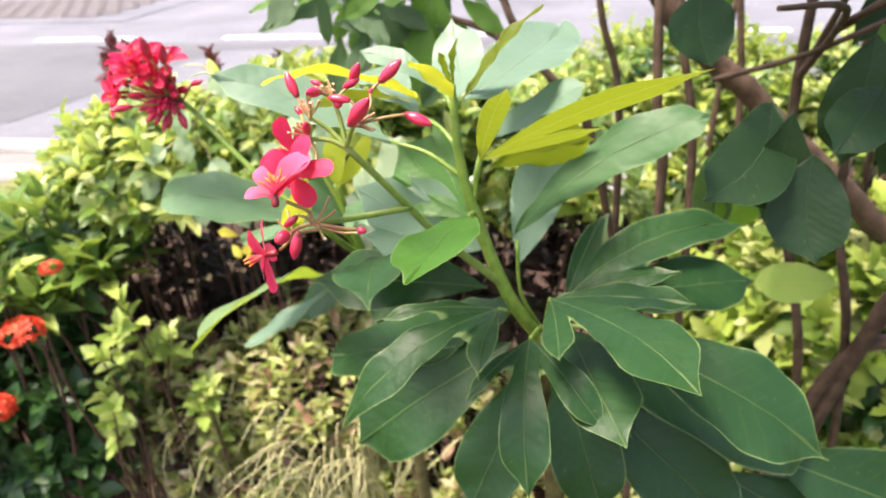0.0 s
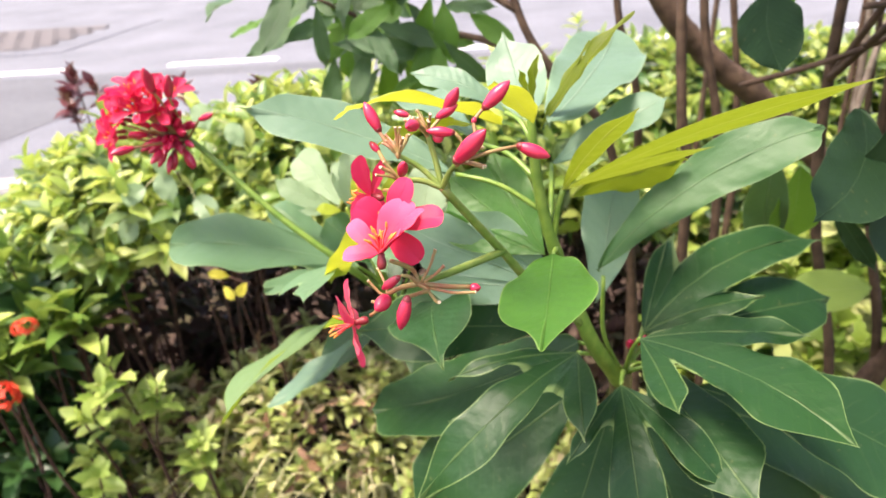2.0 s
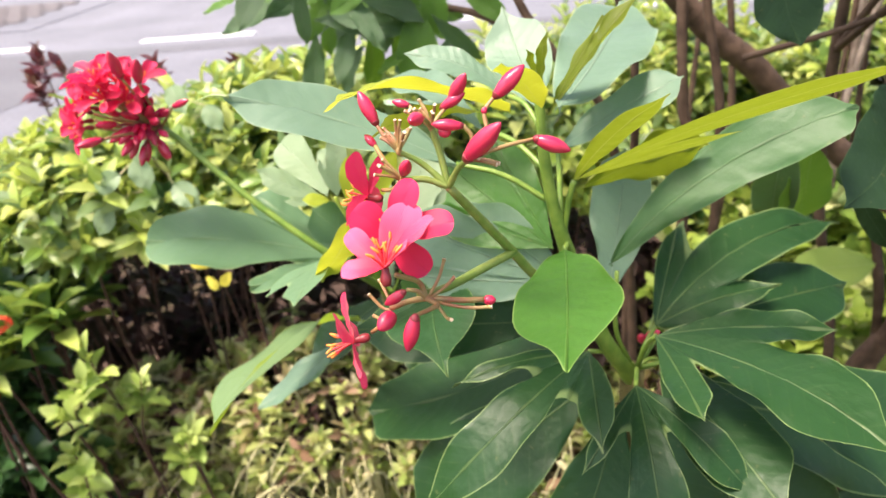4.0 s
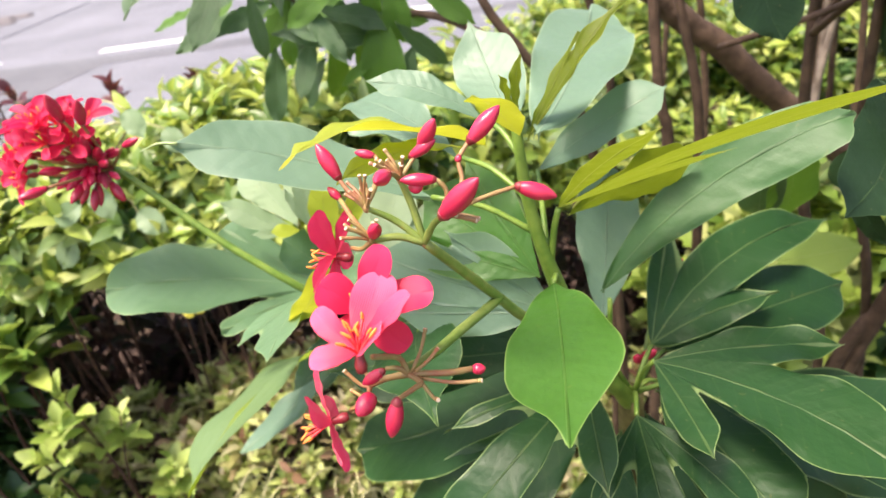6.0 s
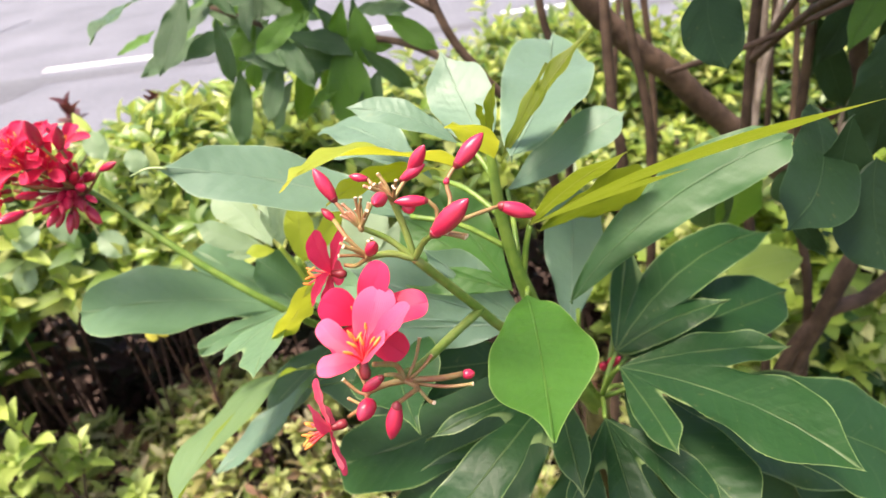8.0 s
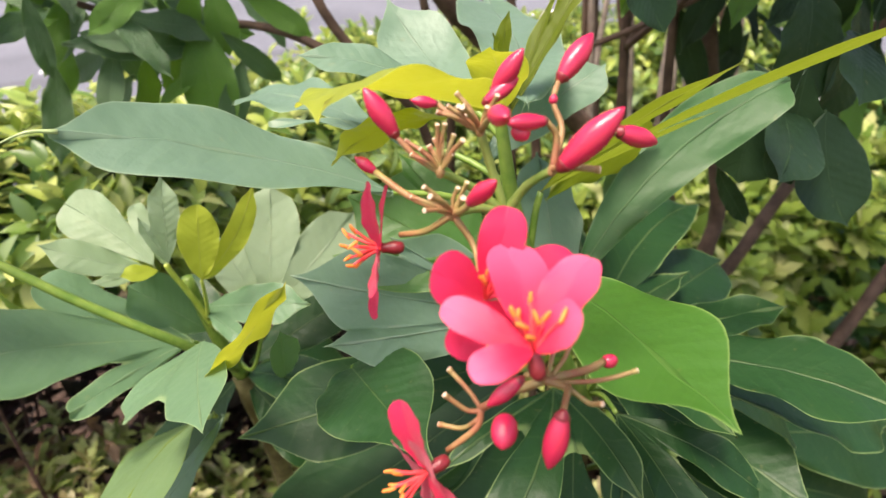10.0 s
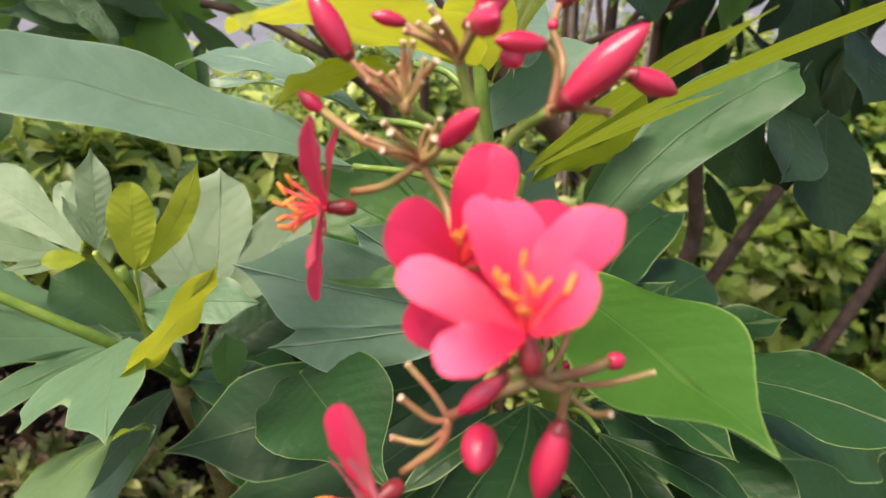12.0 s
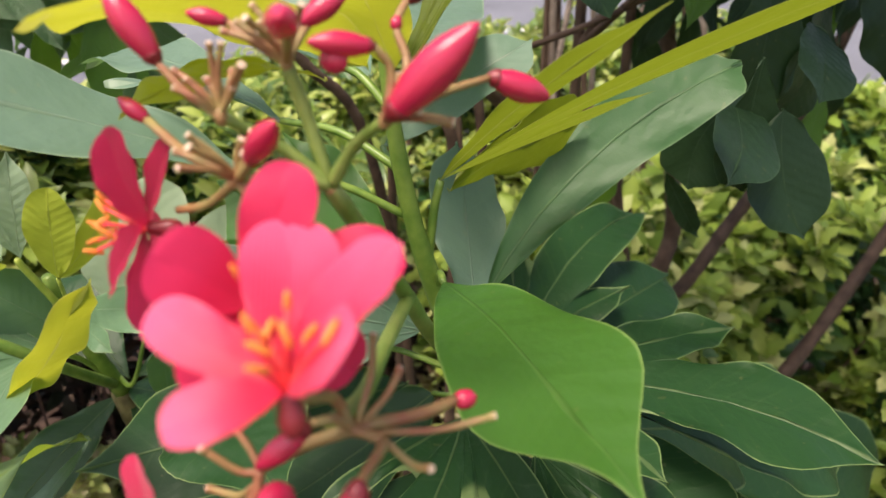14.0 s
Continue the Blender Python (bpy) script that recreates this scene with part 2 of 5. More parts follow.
GREEN_STEM = fleshy_material("green_stem", (0.10, 0.19, 0.025), (0.18, 0.27, 0.045), 0.42, 0.0)
SPROUT_STEM = fleshy_material("sprout_stem", (0.26, 0.34, 0.045), (0.36, 0.42, 0.07), 0.45, 0.0)
STALK = fleshy_material("olive_stalk", (0.13, 0.21, 0.035), (0.22, 0.28, 0.07), 0.45, 0.0)
PEDICEL = fleshy_material("tan_pedicel", (0.30, 0.115, 0.06), (0.29, 0.235, 0.085), 0.5, 0.0, scale=140.0)
WOODY = bark_material("green_brown_stem", (0.07, 0.055, 0.02), (0.17, 0.15, 0.06), 90.0)
BARK = bark_material("brown_bark", (0.040, 0.025, 0.017), (0.125, 0.080, 0.056), 55.0)
GREY_BARK = bark_material("grey_bark", (0.10, 0.075, 0.06), (0.30, 0.25, 0.21), 45.0)
TWIG = bark_material("dark_twig", (0.035, 0.018, 0.014), (0.13, 0.068, 0.052), 120.0)
PALE_TWIG = bark_material("pale_vine", (0.34, 0.33, 0.15), (0.60, 0.56, 0.34), 120.0)
SCAR = fleshy_material("pale_scar", (0.52, 0.36, 0.25), (0.72, 0.58, 0.44), 0.6, 0.0, scale=300.0)
PALE_LEAF_TIP = fleshy_material("pale_leaf_tip", (0.24, 0.34, 0.13), (0.36, 0.44, 0.20), 0.45, 0.0)
# front flower's lit petals are paler; the rest carry shade as deeper red
PETAL = petal_material("petal", (0.66, 0.008, 0.050), (0.84, 0.106, 0.225), (0.74, 0.030, 0.12))
DEEP_SHADE_PETAL = petal_material("deep_shade_petal", (0.60, 0.006, 0.055), (0.75, 0.032, 0.130), (0.64, 0.010, 0.075), 0.38)
BUD = fleshy_material("red_bud", (0.42, 0.008, 0.042), (0.67, 0.034, 0.110), 0.22, 0.10, (0.9, 0.02, 0.08), 230.0, 0.75)
CALYX = fleshy_material("dark_red_calyx", (0.14, 0.010, 0.018), (0.26, 0.022, 0.03), 0.35, 0.0, scale=220.0)
FILAMENT = fleshy_material("red_filament", (0.66, 0.035, 0.05), (0.76, 0.07, 0.07), 0.45)
ANTHER = fleshy_material("orange_anther", (0.66, 0.17, 0.020), (0.76, 0.29, 0.06), 0.6, scale=700.0)
CORAL = small_leaf_material("coral_floret", [(0.62, 0.035, 0.02), (0.80, 0.09, 0.045), (0.85, 0.17, 0.08)], 0.5, 0.2, (0.9, 0.1, 0.05), 0.3)
RIB_LEAF = broad_leaf_material("ribbed_leaf", (0.10, 0.20, 0.085), (0.18, 0.29, 0.13), (0.20, 0.28, 0.02), (0.30, 0.42, 0.03), 0.40, 0.4, 11.0, 0.5, 0.9, 0.5)
YELLOW_LEAF = broad_leaf_material("yellow_leaf", (0.42, 0.38, 0.04), (0.58, 0.54, 0.09), (0.70, 0.66, 0.20), (0.7, 0.6, 0.04), 0.5, 0.4, 10.0, 0.3)
BLOTCH_LEAF = broad_leaf_material("blotched_leaf", (0.13, 0.23, 0.035), (0.28, 0.38, 0.09), (0.44, 0.50, 0.18), (0.36, 0.48, 0.06), 0.45, 0.35, 10.0, 0.4)
SPROUT_LEAF = broad_leaf_material("sprout_leaf", (0.25, 0.32, 0.024), (0.39, 0.46, 0.055), (0.50, 0.50, 0.15), (0.56, 0.58, 0.04), 0.45, 0.45, 12.0, 0.35)
# lighter copy of the tree leaf, its light sheen put into the green
TREE_SHEEN = broad_leaf_material("tree_leaf_sheen", (0.026, 0.068, 0.026), (0.070, 0.145, 0.058), (0.20, 0.30, 0.15), (0.14, 0.30, 0.04), 0.34, 0.2, 12.0, 0.5)
VINE_LEAF = broad_leaf_material("vine_leaf", (0.14, 0.23, 0.12), (0.24, 0.34, 0.20), (0.34, 0.42, 0.26), (0.34, 0.46, 0.12), 0.42, 0.3, 10.0, 0.5)
ASPHALT = asphalt_material("asphalt", (0.100, 0.105, 0.122), (0.190, 0.198, 0.225))
ASPHALT_DARK = asphalt_material("old_asphalt", (0.080, 0.083, 0.094), (0.14, 0.145, 0.16))
COVER = asphalt_material("cover_plate", (0.10, 0.092, 0.095), (0.17, 0.155, 0.155))
PAINT = concrete_material("road_paint", (0.62, 0.62, 0.62), (0.85, 0.85, 0.85))
KERB = concrete_material("kerb_concrete", (0.27, 0.265, 0.25), (0.44, 0.435, 0.42))
CONCRETE = concrete_material("pavement_concrete", (0.17, 0.155, 0.15), (0.26, 0.24, 0.23))
SOIL, LAWN = soil_material(), grass_material()


# ---------------------------------------------------------------- mesh helpers
WORLD = {}


def thing(name, at, label, category, group="", kind=""):
    ob = new(name)
    ob.empty_display_size = 0.05
    ob.location = at
    WORLD[ob] = Matrix.Translation(at)
    return tagged(ob, label, category, group, kind)


def part(name, mesh, material, parent, label="", m=None, kind=""):
    """Links a mesh as one object at the world pose m, under parent."""
    if material and not mesh.materials:
        mesh.materials.append(material)
    ob = new(name, mesh)
    m = m or Matrix.Identity(4)
    if parent is not None:
        ob.parent = parent
        ob.matrix_parent_inverse = WORLD[parent].inverted()
    ob.matrix_basis = m
    WORLD[ob] = m.copy()
    return tagged(ob, label=label, kind=kind)


def make_mesh(name, verts, faces, smooth=True, uvs=()):
    """A mesh from rows of vertices and faces; uvs: (layer name, one row for each vertex)."""
    me = bpy.data.meshes.new(name)
    me.from_pydata([tuple(map(float, v)) for v in verts], [], [tuple(map(int, f)) for f in faces])
    if smooth:
        me.polygons.foreach_set("use_smooth", [True] * len(me.polygons))
    for layer, rows in uvs:
        lay = me.uv_layers.new(name=layer)
        idx = np.zeros(len(me.loops), int)
        me.loops.foreach_get("vertex_index", idx)
        lay.data.foreach_set("uv", np.asarray(rows, float)[idx].ravel())
    me.update()
    return me


def grid_faces(rows, cols, closed=False):
    out = []
    for i in range(rows - 1):
        for j in range(cols if closed else cols - 1):
            k = (j + 1) % cols
            out.append((i * cols + j, i * cols + k, (i + 1) * cols + k, (i + 1) * cols + j))
    return out


def curve_points(points, per=6):
    """A smooth line through the points."""
    p = [Vector(q) for q in points]
    p = [p[0] * 2 - p[1]] + p + [p[-1] * 2 - p[-2]]
    out = []
    for i in range(1, len(p) - 2):
        for k in range(per):
            t = k / per
            a, b, c, d = p[i - 1], p[i], p[i + 1], p[i + 2]
            out.append(0.5 * ((2 * b) + (c - a) * t + (2 * a - 5 * b + 4 * c - d) * t * t + (3 * b - a - 3 * c + d) * t ** 3))
    return out + [p[-2]]


def tube_data(points, r0, r1, sides=8, per=6, knots=0.0, seed=0):
    rnd = random.Random(seed)
    line = curve_points(points, per)
    n = len(line)
    verts, faces = [], []
    u = None
    for i, c in enumerate(line):
        d = (line[min(i + 1, n - 1)] - line[max(i - 1, 0)]).normalized()
        if u is None:
            u = d.orthogonal().normalized()
        u = (u - d * u.dot(d)).normalized()
        v = d.cross(u)
        r = r0 + (r1 - r0) * i / (n - 1)
        r *= 1 + knots * (rnd.random() - 0.3)
        for k in range(sides):
            a = 2 * math.pi * k / sides
            verts.append(c + (u * math.cos(a) + v * math.sin(a)) * r)
    faces = grid_faces(n, sides, True)
    faces.append(tuple(range(sides))[::-1])
    faces.append(tuple((n - 1) * sides + k for k in range(sides)))
    return verts, faces


def tube(name, points, r0, r1, material, parent, label="", sides=8, per=6, knots=0.0, seed=0):
    return part(name, make_mesh(name, *tube_data(points, r0, r1, sides, per, knots, seed)), material, parent, label)


def joined(name, pieces):
    verts, faces = [], []
    for v, f in pieces:
        k = len(verts)
        verts.extend(v)
        faces.extend(tuple(i + k for i in g) for g in f)
    return make_mesh(name, verts, faces)


def turned(profile, sides=12):
    """A body turned about +y from (radius, height) rows."""
    verts = [(r * math.cos(2 * math.pi * k / sides), y, r * math.sin(2 * math.pi * k / sides)) for r, y in profile for k in range(sides)]
    faces = grid_faces(len(profile), sides, True)
    faces.append(tuple(range(sides))[::-1])
    faces.append(tuple((len(profile) - 1) * sides + k for k in range(sides)))
    return verts, faces


def frame_from(base, tip, up):
    """A pose at base with +y towards tip and +z near up, and the distance to tip."""
    base, y = Vector(base), Vector(tip) - Vector(base)
    length = y.length
    y.normalize()
    up = Vector(up)
    z = (up - y * up.dot(y)).normalized()
    x = y.cross(z)
    m = Matrix(((x.x, y.x, z.x, base.x), (x.y, y.y, z.y, base.y), (x.z, y.z, z.z, base.z), (0, 0, 0, 1)))
    return m, length


def leaf_mesh(length, lobes, arch=0.06, fold=0.12, wave=0.012, seed=0, drip=0.06, fine=1.0, web=0.0, bend=0.0, twist=0.0):
    """A leaf in its own plane: the base at the origin, the main lobe along +y. lobes: (degrees, length, half width, a, b) in parts of the
    length; a lobe's outline is u**a * (1 - u)**b; web is how far the blade joins neighbouring lobes. It is folded a little along each midrib, arched, and waved;
    bend curves its midrib sideways and twist turns the blade along its length."""
    rnd = random.Random(seed)
    s = np.linspace(0.004, 1, 240)
    prof, widths = [], []
    for ang, ln, hw, a, b in lobes:
        f = s ** a * (1 - s) ** b
        f = f / f.max()
        if drip:
            g = np.clip((s - 1 + 2.2 * drip) / (2.2 * drip), 0, 1)
            f = f * (1 - 0.8 * g * g * (3 - 2 * g))
        prof.append(hw * f / (ln * s))
        widths.append(hw * f)
    angles = set(np.linspace(-160, 160, int(104 * fine)))
    for k, (ang, *_) in enumerate(lobes):
        for q in np.linspace(0.12, 0.995, int(26 * min(fine, 1.0))):
            d = math.degrees(math.atan(float(np.interp(q, s, prof[k]))))
            angles |= {ang + d, ang - d}
        angles |= {ang, ang + 0.4, ang - 0.4}
    angles = np.array(sorted(a for a in angles if -160 <= a <= 160))
    angles = angles[np.concatenate([[True], np.diff(angles) > 0.05])]
    reach = np.zeros(len(angles))
    which = np.zeros(len(angles), int)
    for i, th in enumerate(angles):
        for k, (ang, ln, *_r) in enumerate(lobes):
            d = abs(th - ang)
            if d >= 89:
                continue
            ok = np.nonzero(prof[k] >= math.tan(radians(d)))[0]
            if len(ok):
                r = ln * s[ok[-1]] / math.cos(radians(d))
                if d < 0.01:
                    r = ln
                if r > reach[i]:
                    reach[i], which[i] = r, k
    order = sorted(range(len(lobes)), key=lambda k: lobes[k][0])
    for k0, k1 in zip(order, order[1:]):
        a0, a1 = lobes[k0][0], lobes[k1][0]
        for i, th in enumerate(angles):
            if web and a0 < th < a1:
                f = 2 * (th - a0) / (a1 - a0) - 1
                floor = web * min(1.0, 0.55 + 0.45 * (lobes[k0][1] + lobes[k1][1]) / 2) * (1 + 0.7 * abs(f) ** 2.5)
                span = lobes[k0][1] + (lobes[k1][1] - lobes[k0][1]) * (f + 1) / 2
                if web > 0.5:
                    floor = web * span * (1 + 0.25 * abs(f) ** 1.5)
                floor = min(floor, 0.985 * span)
                if floor > reach[i]:
                    reach[i], which[i] = floor, (k0 if f < 0 else k1)
    soft = reach.copy()
    soft[1:-1] = 0.25 * reach[:-2] + 0.5 * reach[1:-1] + 0.25 * reach[2:]
    reach = np.where(reach > 0.97 * np.maximum(soft, 1e-6), reach, soft)
    reach = np.maximum(reach, 0.008)
    rings = [0.0, 0.12, 0.26, 0.42, 0.58, 0.74, 0.88, 0.965, 1.0]
    n1, n2, n3 = rnd.random() * 6, rnd.random() * 6, 2.5 + rnd.random() * 2
    verts, blade, margin = [], [], []
    for i, th in enumerate(angles):
        ang = lobes[which[i]][0]
        for p in rings:
            r = p * reach[i]
            x, y = r * math.sin(radians(-th)), r * math.cos(radians(th))
            w, q = r * math.sin(radians(th - ang)), r * math.cos(radians(th - ang))
            z = fold * (math.sqrt(w * w + 0.0006) - 0.0245)
            z += arch * 4 * r * (1 - r) if r < 1 else 0
            z -= 0.25 * abs(arch) * x * x
            z += wave * p * p * math.sin(n3 * 6.0 * r + n1 + th * 0.05) * (1 if th > ang else -1)
            z += wave * 0.6 * math.sin(5 * x + 7 * y + n2) * p
            z += wave * 0.9 * p * math.sin(11 * q + n1) * math.sin(9 * w + n2) + wave * 2.2 * (x * math.sin(n1) * y)
            z += twist * x * y
            verts.append(((x + bend * 4 * y * (1 - y)) * length, y * length, z * length))
            blade.append((q, w))
            full = float(np.interp(q / lobes[which[i]][1], s, widths[which[i]]))
            margin.append((0.0 if p == 1 else max(full - abs(w), (1 - p) * reach[i] * 0.12), 0))
    faces = [f[::-1] for f in grid_faces(len(angles), len(rings))]
    return make_mesh("leaf", verts, faces, True, (("blade", blade), ("margin", margin)))


def simple_leaf(parent, base, tip, up, half=0.17, arch=0.06, fold=0.12, material=None, label="", a=0.95, b=0.6, seed=0, drip=0.07, name="leaf", wave=0.018):
    m, length = frame_from(base, tip, up)
    return part(name, leaf_mesh(length, [(0, 1.0, half, a, b)], arch, fold, wave, seed, drip), material or LEAF, parent, label, m)


def lobed_leaf(parent, base, tip, sides, up, half=0.16, side_half=0.1, arch=0.05, fold=0.10, material=None, label="", seed=0, a=1.3, b=0.72, flat=True, wave=0.016, web=0.34, fine=1.0):
    """A leaf with lobes: sides are the lobes' tips. Its plane is the one that suits the tips best."""
    base, tip = Vector(base), Vector(tip)
    main = tip - base
    up = Vector(up).normalized()
    sides = [q if len(q) == 2 else (q, side_half) for q in sides]
    if flat:
        total = Vector()
        for q, _ in sides:
            c = main.cross(Vector(q) - base)
            total += c if c.dot(up) > 0 else -c
        if total.length > 0:
            up = (total.normalized() * 0.8 + up * 0.2).normalized()
    m, length = frame_from(base, tip, up)
    inv = m.inverted()
    lobes = [(0.0, 1.0, half, a, b)]
    for q, wide in sides:
        v = inv @ Vector(q)
        lobes.append((math.degrees(math.atan2(-v.x, v.y)), max(0.2, math.hypot(v.x, v.y) / length), wide, a * 0.9, b))
    return part("leaf", leaf_mesh(length, lobes, arch, fold, wave, seed, 0.12, fine, web), material or LEAF, parent, label, m)


def blade(parent, base, tip, up, half, lobes=(), arch=0.05, bend=0.0, twist=0.0, a=1.0, b=0.6, drip=0.1, web=0.3, material=None, label="", seed=0, fold=0.10, wave=0.014):
    """A leaf from base to tip whose side lobes are given as (degrees, length, half width) in parts of its length."""
    m, length = frame_from(base, tip, up)
    rows = [(0.0, 1.0, half, a, b)] + [(d, ln, w, a * 0.9, b) for d, ln, w in lobes]
    return part("leaf", leaf_mesh(length, rows, arch, fold, wave, seed, drip, 1.5 if lobes else 1.0, web if lobes else 0.0, bend, twist), material or LEAF, parent, label, m)


def small_leaf_template(kind="oval"):
    us = [0.0, 0.28, 0.58, 0.85, 1.0] if kind != "jagged" else [0.0, 0.18, 0.30, 0.46, 0.58, 0.76, 1.0]
    ws = {"jagged": [0.04, 0.85, 0.50, 1.0, 0.52, 0.62, 0.02], "oval": [0.03, 0.72, 1.0, 0.55, 0.02], "lance": [0.03, 0.8, 0.85, 0.4, 0.02], "spoon": [0.03, 0.5, 1.0, 0.8, 0.05]}[kind]
    verts, faces = [], []
    for u, w in zip(us, ws):
        for k in (-1, 0, 1):
            verts.append((k * w * 0.5, u, abs(k) * w * 0.12 + 0.22 * u * (1 - u) - 0.10 * u * u))
    return np.array(verts), grid_faces(len(us), 3)


SINGLE = {}


def single_mesh(kind, material):
    """The mesh of one small leaf, shared by all that have its shape and material."""
    if (kind, material.name) not in SINGLE:
        SINGLE[kind, material.name] = make_mesh("leaf", *small_leaf_template(kind))
    return SINGLE[kind, material.name]


def foliage(name, pos, axis, count, length, width, material, parent, rng, kind="oval", gap=0.006, lean=(35, 75), label="", opposite=True, size_jitter=0.3, singles=0):
    """Leafy shoots joined in one mesh: at each pos a shoot along axis with count leaves."""
    tv, tf = small_leaf_template(kind)
    pos, axis = np.asarray(pos, float), np.asarray(axis, float)
    axis /= np.linalg.norm(axis, axis=1)[:, None]
    n = len(pos)
    ref = rng.normal(size=(n, 3))
    e1 = np.cross(axis, ref)
    e1 /= np.linalg.norm(e1, axis=1)[:, None]
    e2 = np.cross(axis, e1)
    chunks, poses = [], []
    for j in range(count):
        az = (j // 2) * math.pi / 2 + (j % 2) * math.pi if opposite else j * 2.39996
        az = az + rng.normal(0, 0.3, n)
        top = 1 - j / max(1, count - 1)
        el = np.radians(lean[0] + (lean[1] - lean[0]) * (1 - top) + rng.normal(0, 12, n))
        rad = e1 * np.cos(az)[:, None] + e2 * np.sin(az)[:, None]
        d = axis * np.cos(el)[:, None] + rad * np.sin(el)[:, None]
        nn = axis * np.sin(el)[:, None] - rad * np.cos(el)[:, None]
        side = np.cross(d, nn)
        ln = length * (0.55 + 0.45 * min(1, (j + 2) / count * 1.6)) * (1 + rng.uniform(-size_jitter, size_jitter, n))
        p = pos - axis * (gap * (j // 2 if opposite else j * 0.6))[..., None] if np.ndim(gap) else pos - axis * gap * (j // 2 if opposite else j * 0.6)
        wd = ln * width / length * 2
        v = p[:, None, :] + (tv[None, :, 0] * wd[:, None])[..., None] * side[:, None, :] + (tv[None, :, 1] * ln[:, None])[..., None] * d[:, None, :] + (tv[None, :, 2] * ln[:, None])[..., None] * nn[:, None, :]
        chunks.append(v)
        poses.append(np.stack([side * wd[:, None], d * ln[:, None], nn * ln[:, None], p], axis=2))
    chunks, poses = np.concatenate(chunks), np.concatenate(poses)
    k = len(tv)
    if singles:
        order = np.argsort(chunks[:, :, 1].mean(axis=1))
        near = order[: singles * 3: 3]
        for i in near:
            m = Matrix([[*poses[i, r], ] for r in range(3)] + [[0, 0, 0, 1]])
            part("leaf", single_mesh(kind, material), material, parent, "", m)
        keep = np.ones(len(chunks), bool)
        keep[near] = False
        chunks = chunks[keep]
    verts = chunks.reshape(-1, 3)
    base = np.arange(len(verts) // k)[:, None, None] * k
    faces = (np.array(tf)[None] + base).reshape(-1, 4)
    me = bpy.data.meshes.new(name)
    me.vertices.add(len(verts))
    me.vertices.foreach_set("co", verts.ravel())
    me.loops.add(faces.size)
    me.loops.foreach_set("vertex_index", faces.ravel())
    me.polygons.add(len(faces))
    me.polygons.foreach_set("loop_start", np.arange(0, faces.size, 4))
    me.polygons.foreach_set("use_smooth", np.ones(len(faces), bool))
    me.update(calc_edges=True)
    me.validate()
    return part(name, me, material, parent, label, kind="stuff")


# ---------------------------------------------------------------- setting
def ground_sheet(name, x0, x1, y0, y1, z, nx, ny, material, label, rough=0.0, kind="structure", category="ground"):
    xs, ys = np.linspace(x0, x1, nx), np.linspace(y0, y1, ny)
    verts = [(x, y, z + rough * (noise.noise((x * 3.1, y * 3.1, 0.3)) + 0.5 * noise.noise((x * 9, y * 9, 1.7)))) for y in ys for x in xs]
    ob = part(name, make_mesh(name, verts, grid_faces(ny, nx)), material, None)
    return tagged(ob, label, category, "", kind)


def slab(name, x0, x1, y0, y1, z0, z1, material, parent=None, bevel=0.0, label=""):
    bm = bmesh.new()
    bmesh.ops.create_cube(bm, size=1, matrix=Matrix.Translation(((x0 + x1) / 2, (y0 + y1) / 2, (z0 + z1) / 2)) @ Matrix.Diagonal((x1 - x0, y1 - y0, z1 - z0, 1)))
    if bevel:
        bmesh.ops.bevel(bm, geom=bm.edges[:], offset=bevel, segments=2, affect="EDGES")
    me = bpy.data.meshes.new(name)
    bm.to_mesh(me)
    bm.free()
    return part(name, me, material, parent, label)


ground_sheet("ground", -400, 400, -400, 400, -0.06, 9, 9, LAWN, "green lawn around the planting bed and road")
ground_sheet("road", -90, 90, 3.46, 30, 0.0, 60, 20, ASPHALT, "light grey worn asphalt road surface beside the bed", category="road")
ground_sheet("planting_bed", -4, 4, -1.2, 2.55, 0.10, 90, 50, SOIL, "dark brown soil of the planting bed with litter", 0.02, category="soil")
ground_sheet("grass_strip", -14, 11, 2.55, 2.87, 0.10, 90, 8, LAWN, "thin pale green grass strip along the kerb", 0.012, category="grass")

# a darker, older strip of asphalt with a slanting end
bmv = [(-14, 4.15, 0.004), (-3.75, 4.15, 0.004), (-3.3, 6.6, 0.004), (6.0, 6.75, 0.004), (6.0, 6.95, 0.004), (-14, 6.95, 0.004)]
tagged(part("road_patch", make_mesh("road_patch", bmv, [(0, 1, 2, 3, 4, 5)], False), ASPHALT_DARK, None), "darker grey asphalt strip laid in the road", "road", "", "structure")
for i in range(-6, 5):
    x0 = -3.58 + 2.34 * i
    d = slab("lane_mark", x0, x0 + 1.22, 7.16, 7.30, 0.001, 0.008, PAINT, None, 0.002)
    tagged(d, "white painted lane dash on the grey road", "lane mark", "dashes along the road", "structure")
plate = thing("drain_cover", (-7.2, 10.0, 0), "brown-grey rectangular cover set in a pale concrete frame in the road", "drain cover", "", "structure")
slab("frame", -9.9, -5.6, 8.45, 11.4, 0.001, 0.010, ASPHALT, plate, 0.003, "pale concrete frame")
block = slab("paving_block", -0.135, 0.135, -0.105, 0.105, 0.010, 0.022, COVER, None, 0.006)
block_mesh = block.data
bpy.data.objects.remove(block)
for j in range(9):
    for i in range(12):
        part("paving_block", block_mesh, COVER, plate, "", Matrix.Translation((-9.6 + 0.29 * i + (0.145 if j % 2 else 0), 8.95 + 0.23 * j, 0)))
kerb = thing("kerb", (0, 3.38, 0), "row of pale grey concrete kerb stones along the road", "kerb", "", "structure")
kerb_mesh = slab("kerb_stone", -0.495, 0.495, -0.085, 0.085, -0.05, 0.13, KERB, None, 0.012)
base_mesh = kerb_mesh.data
bpy.data.objects.remove(kerb_mesh)
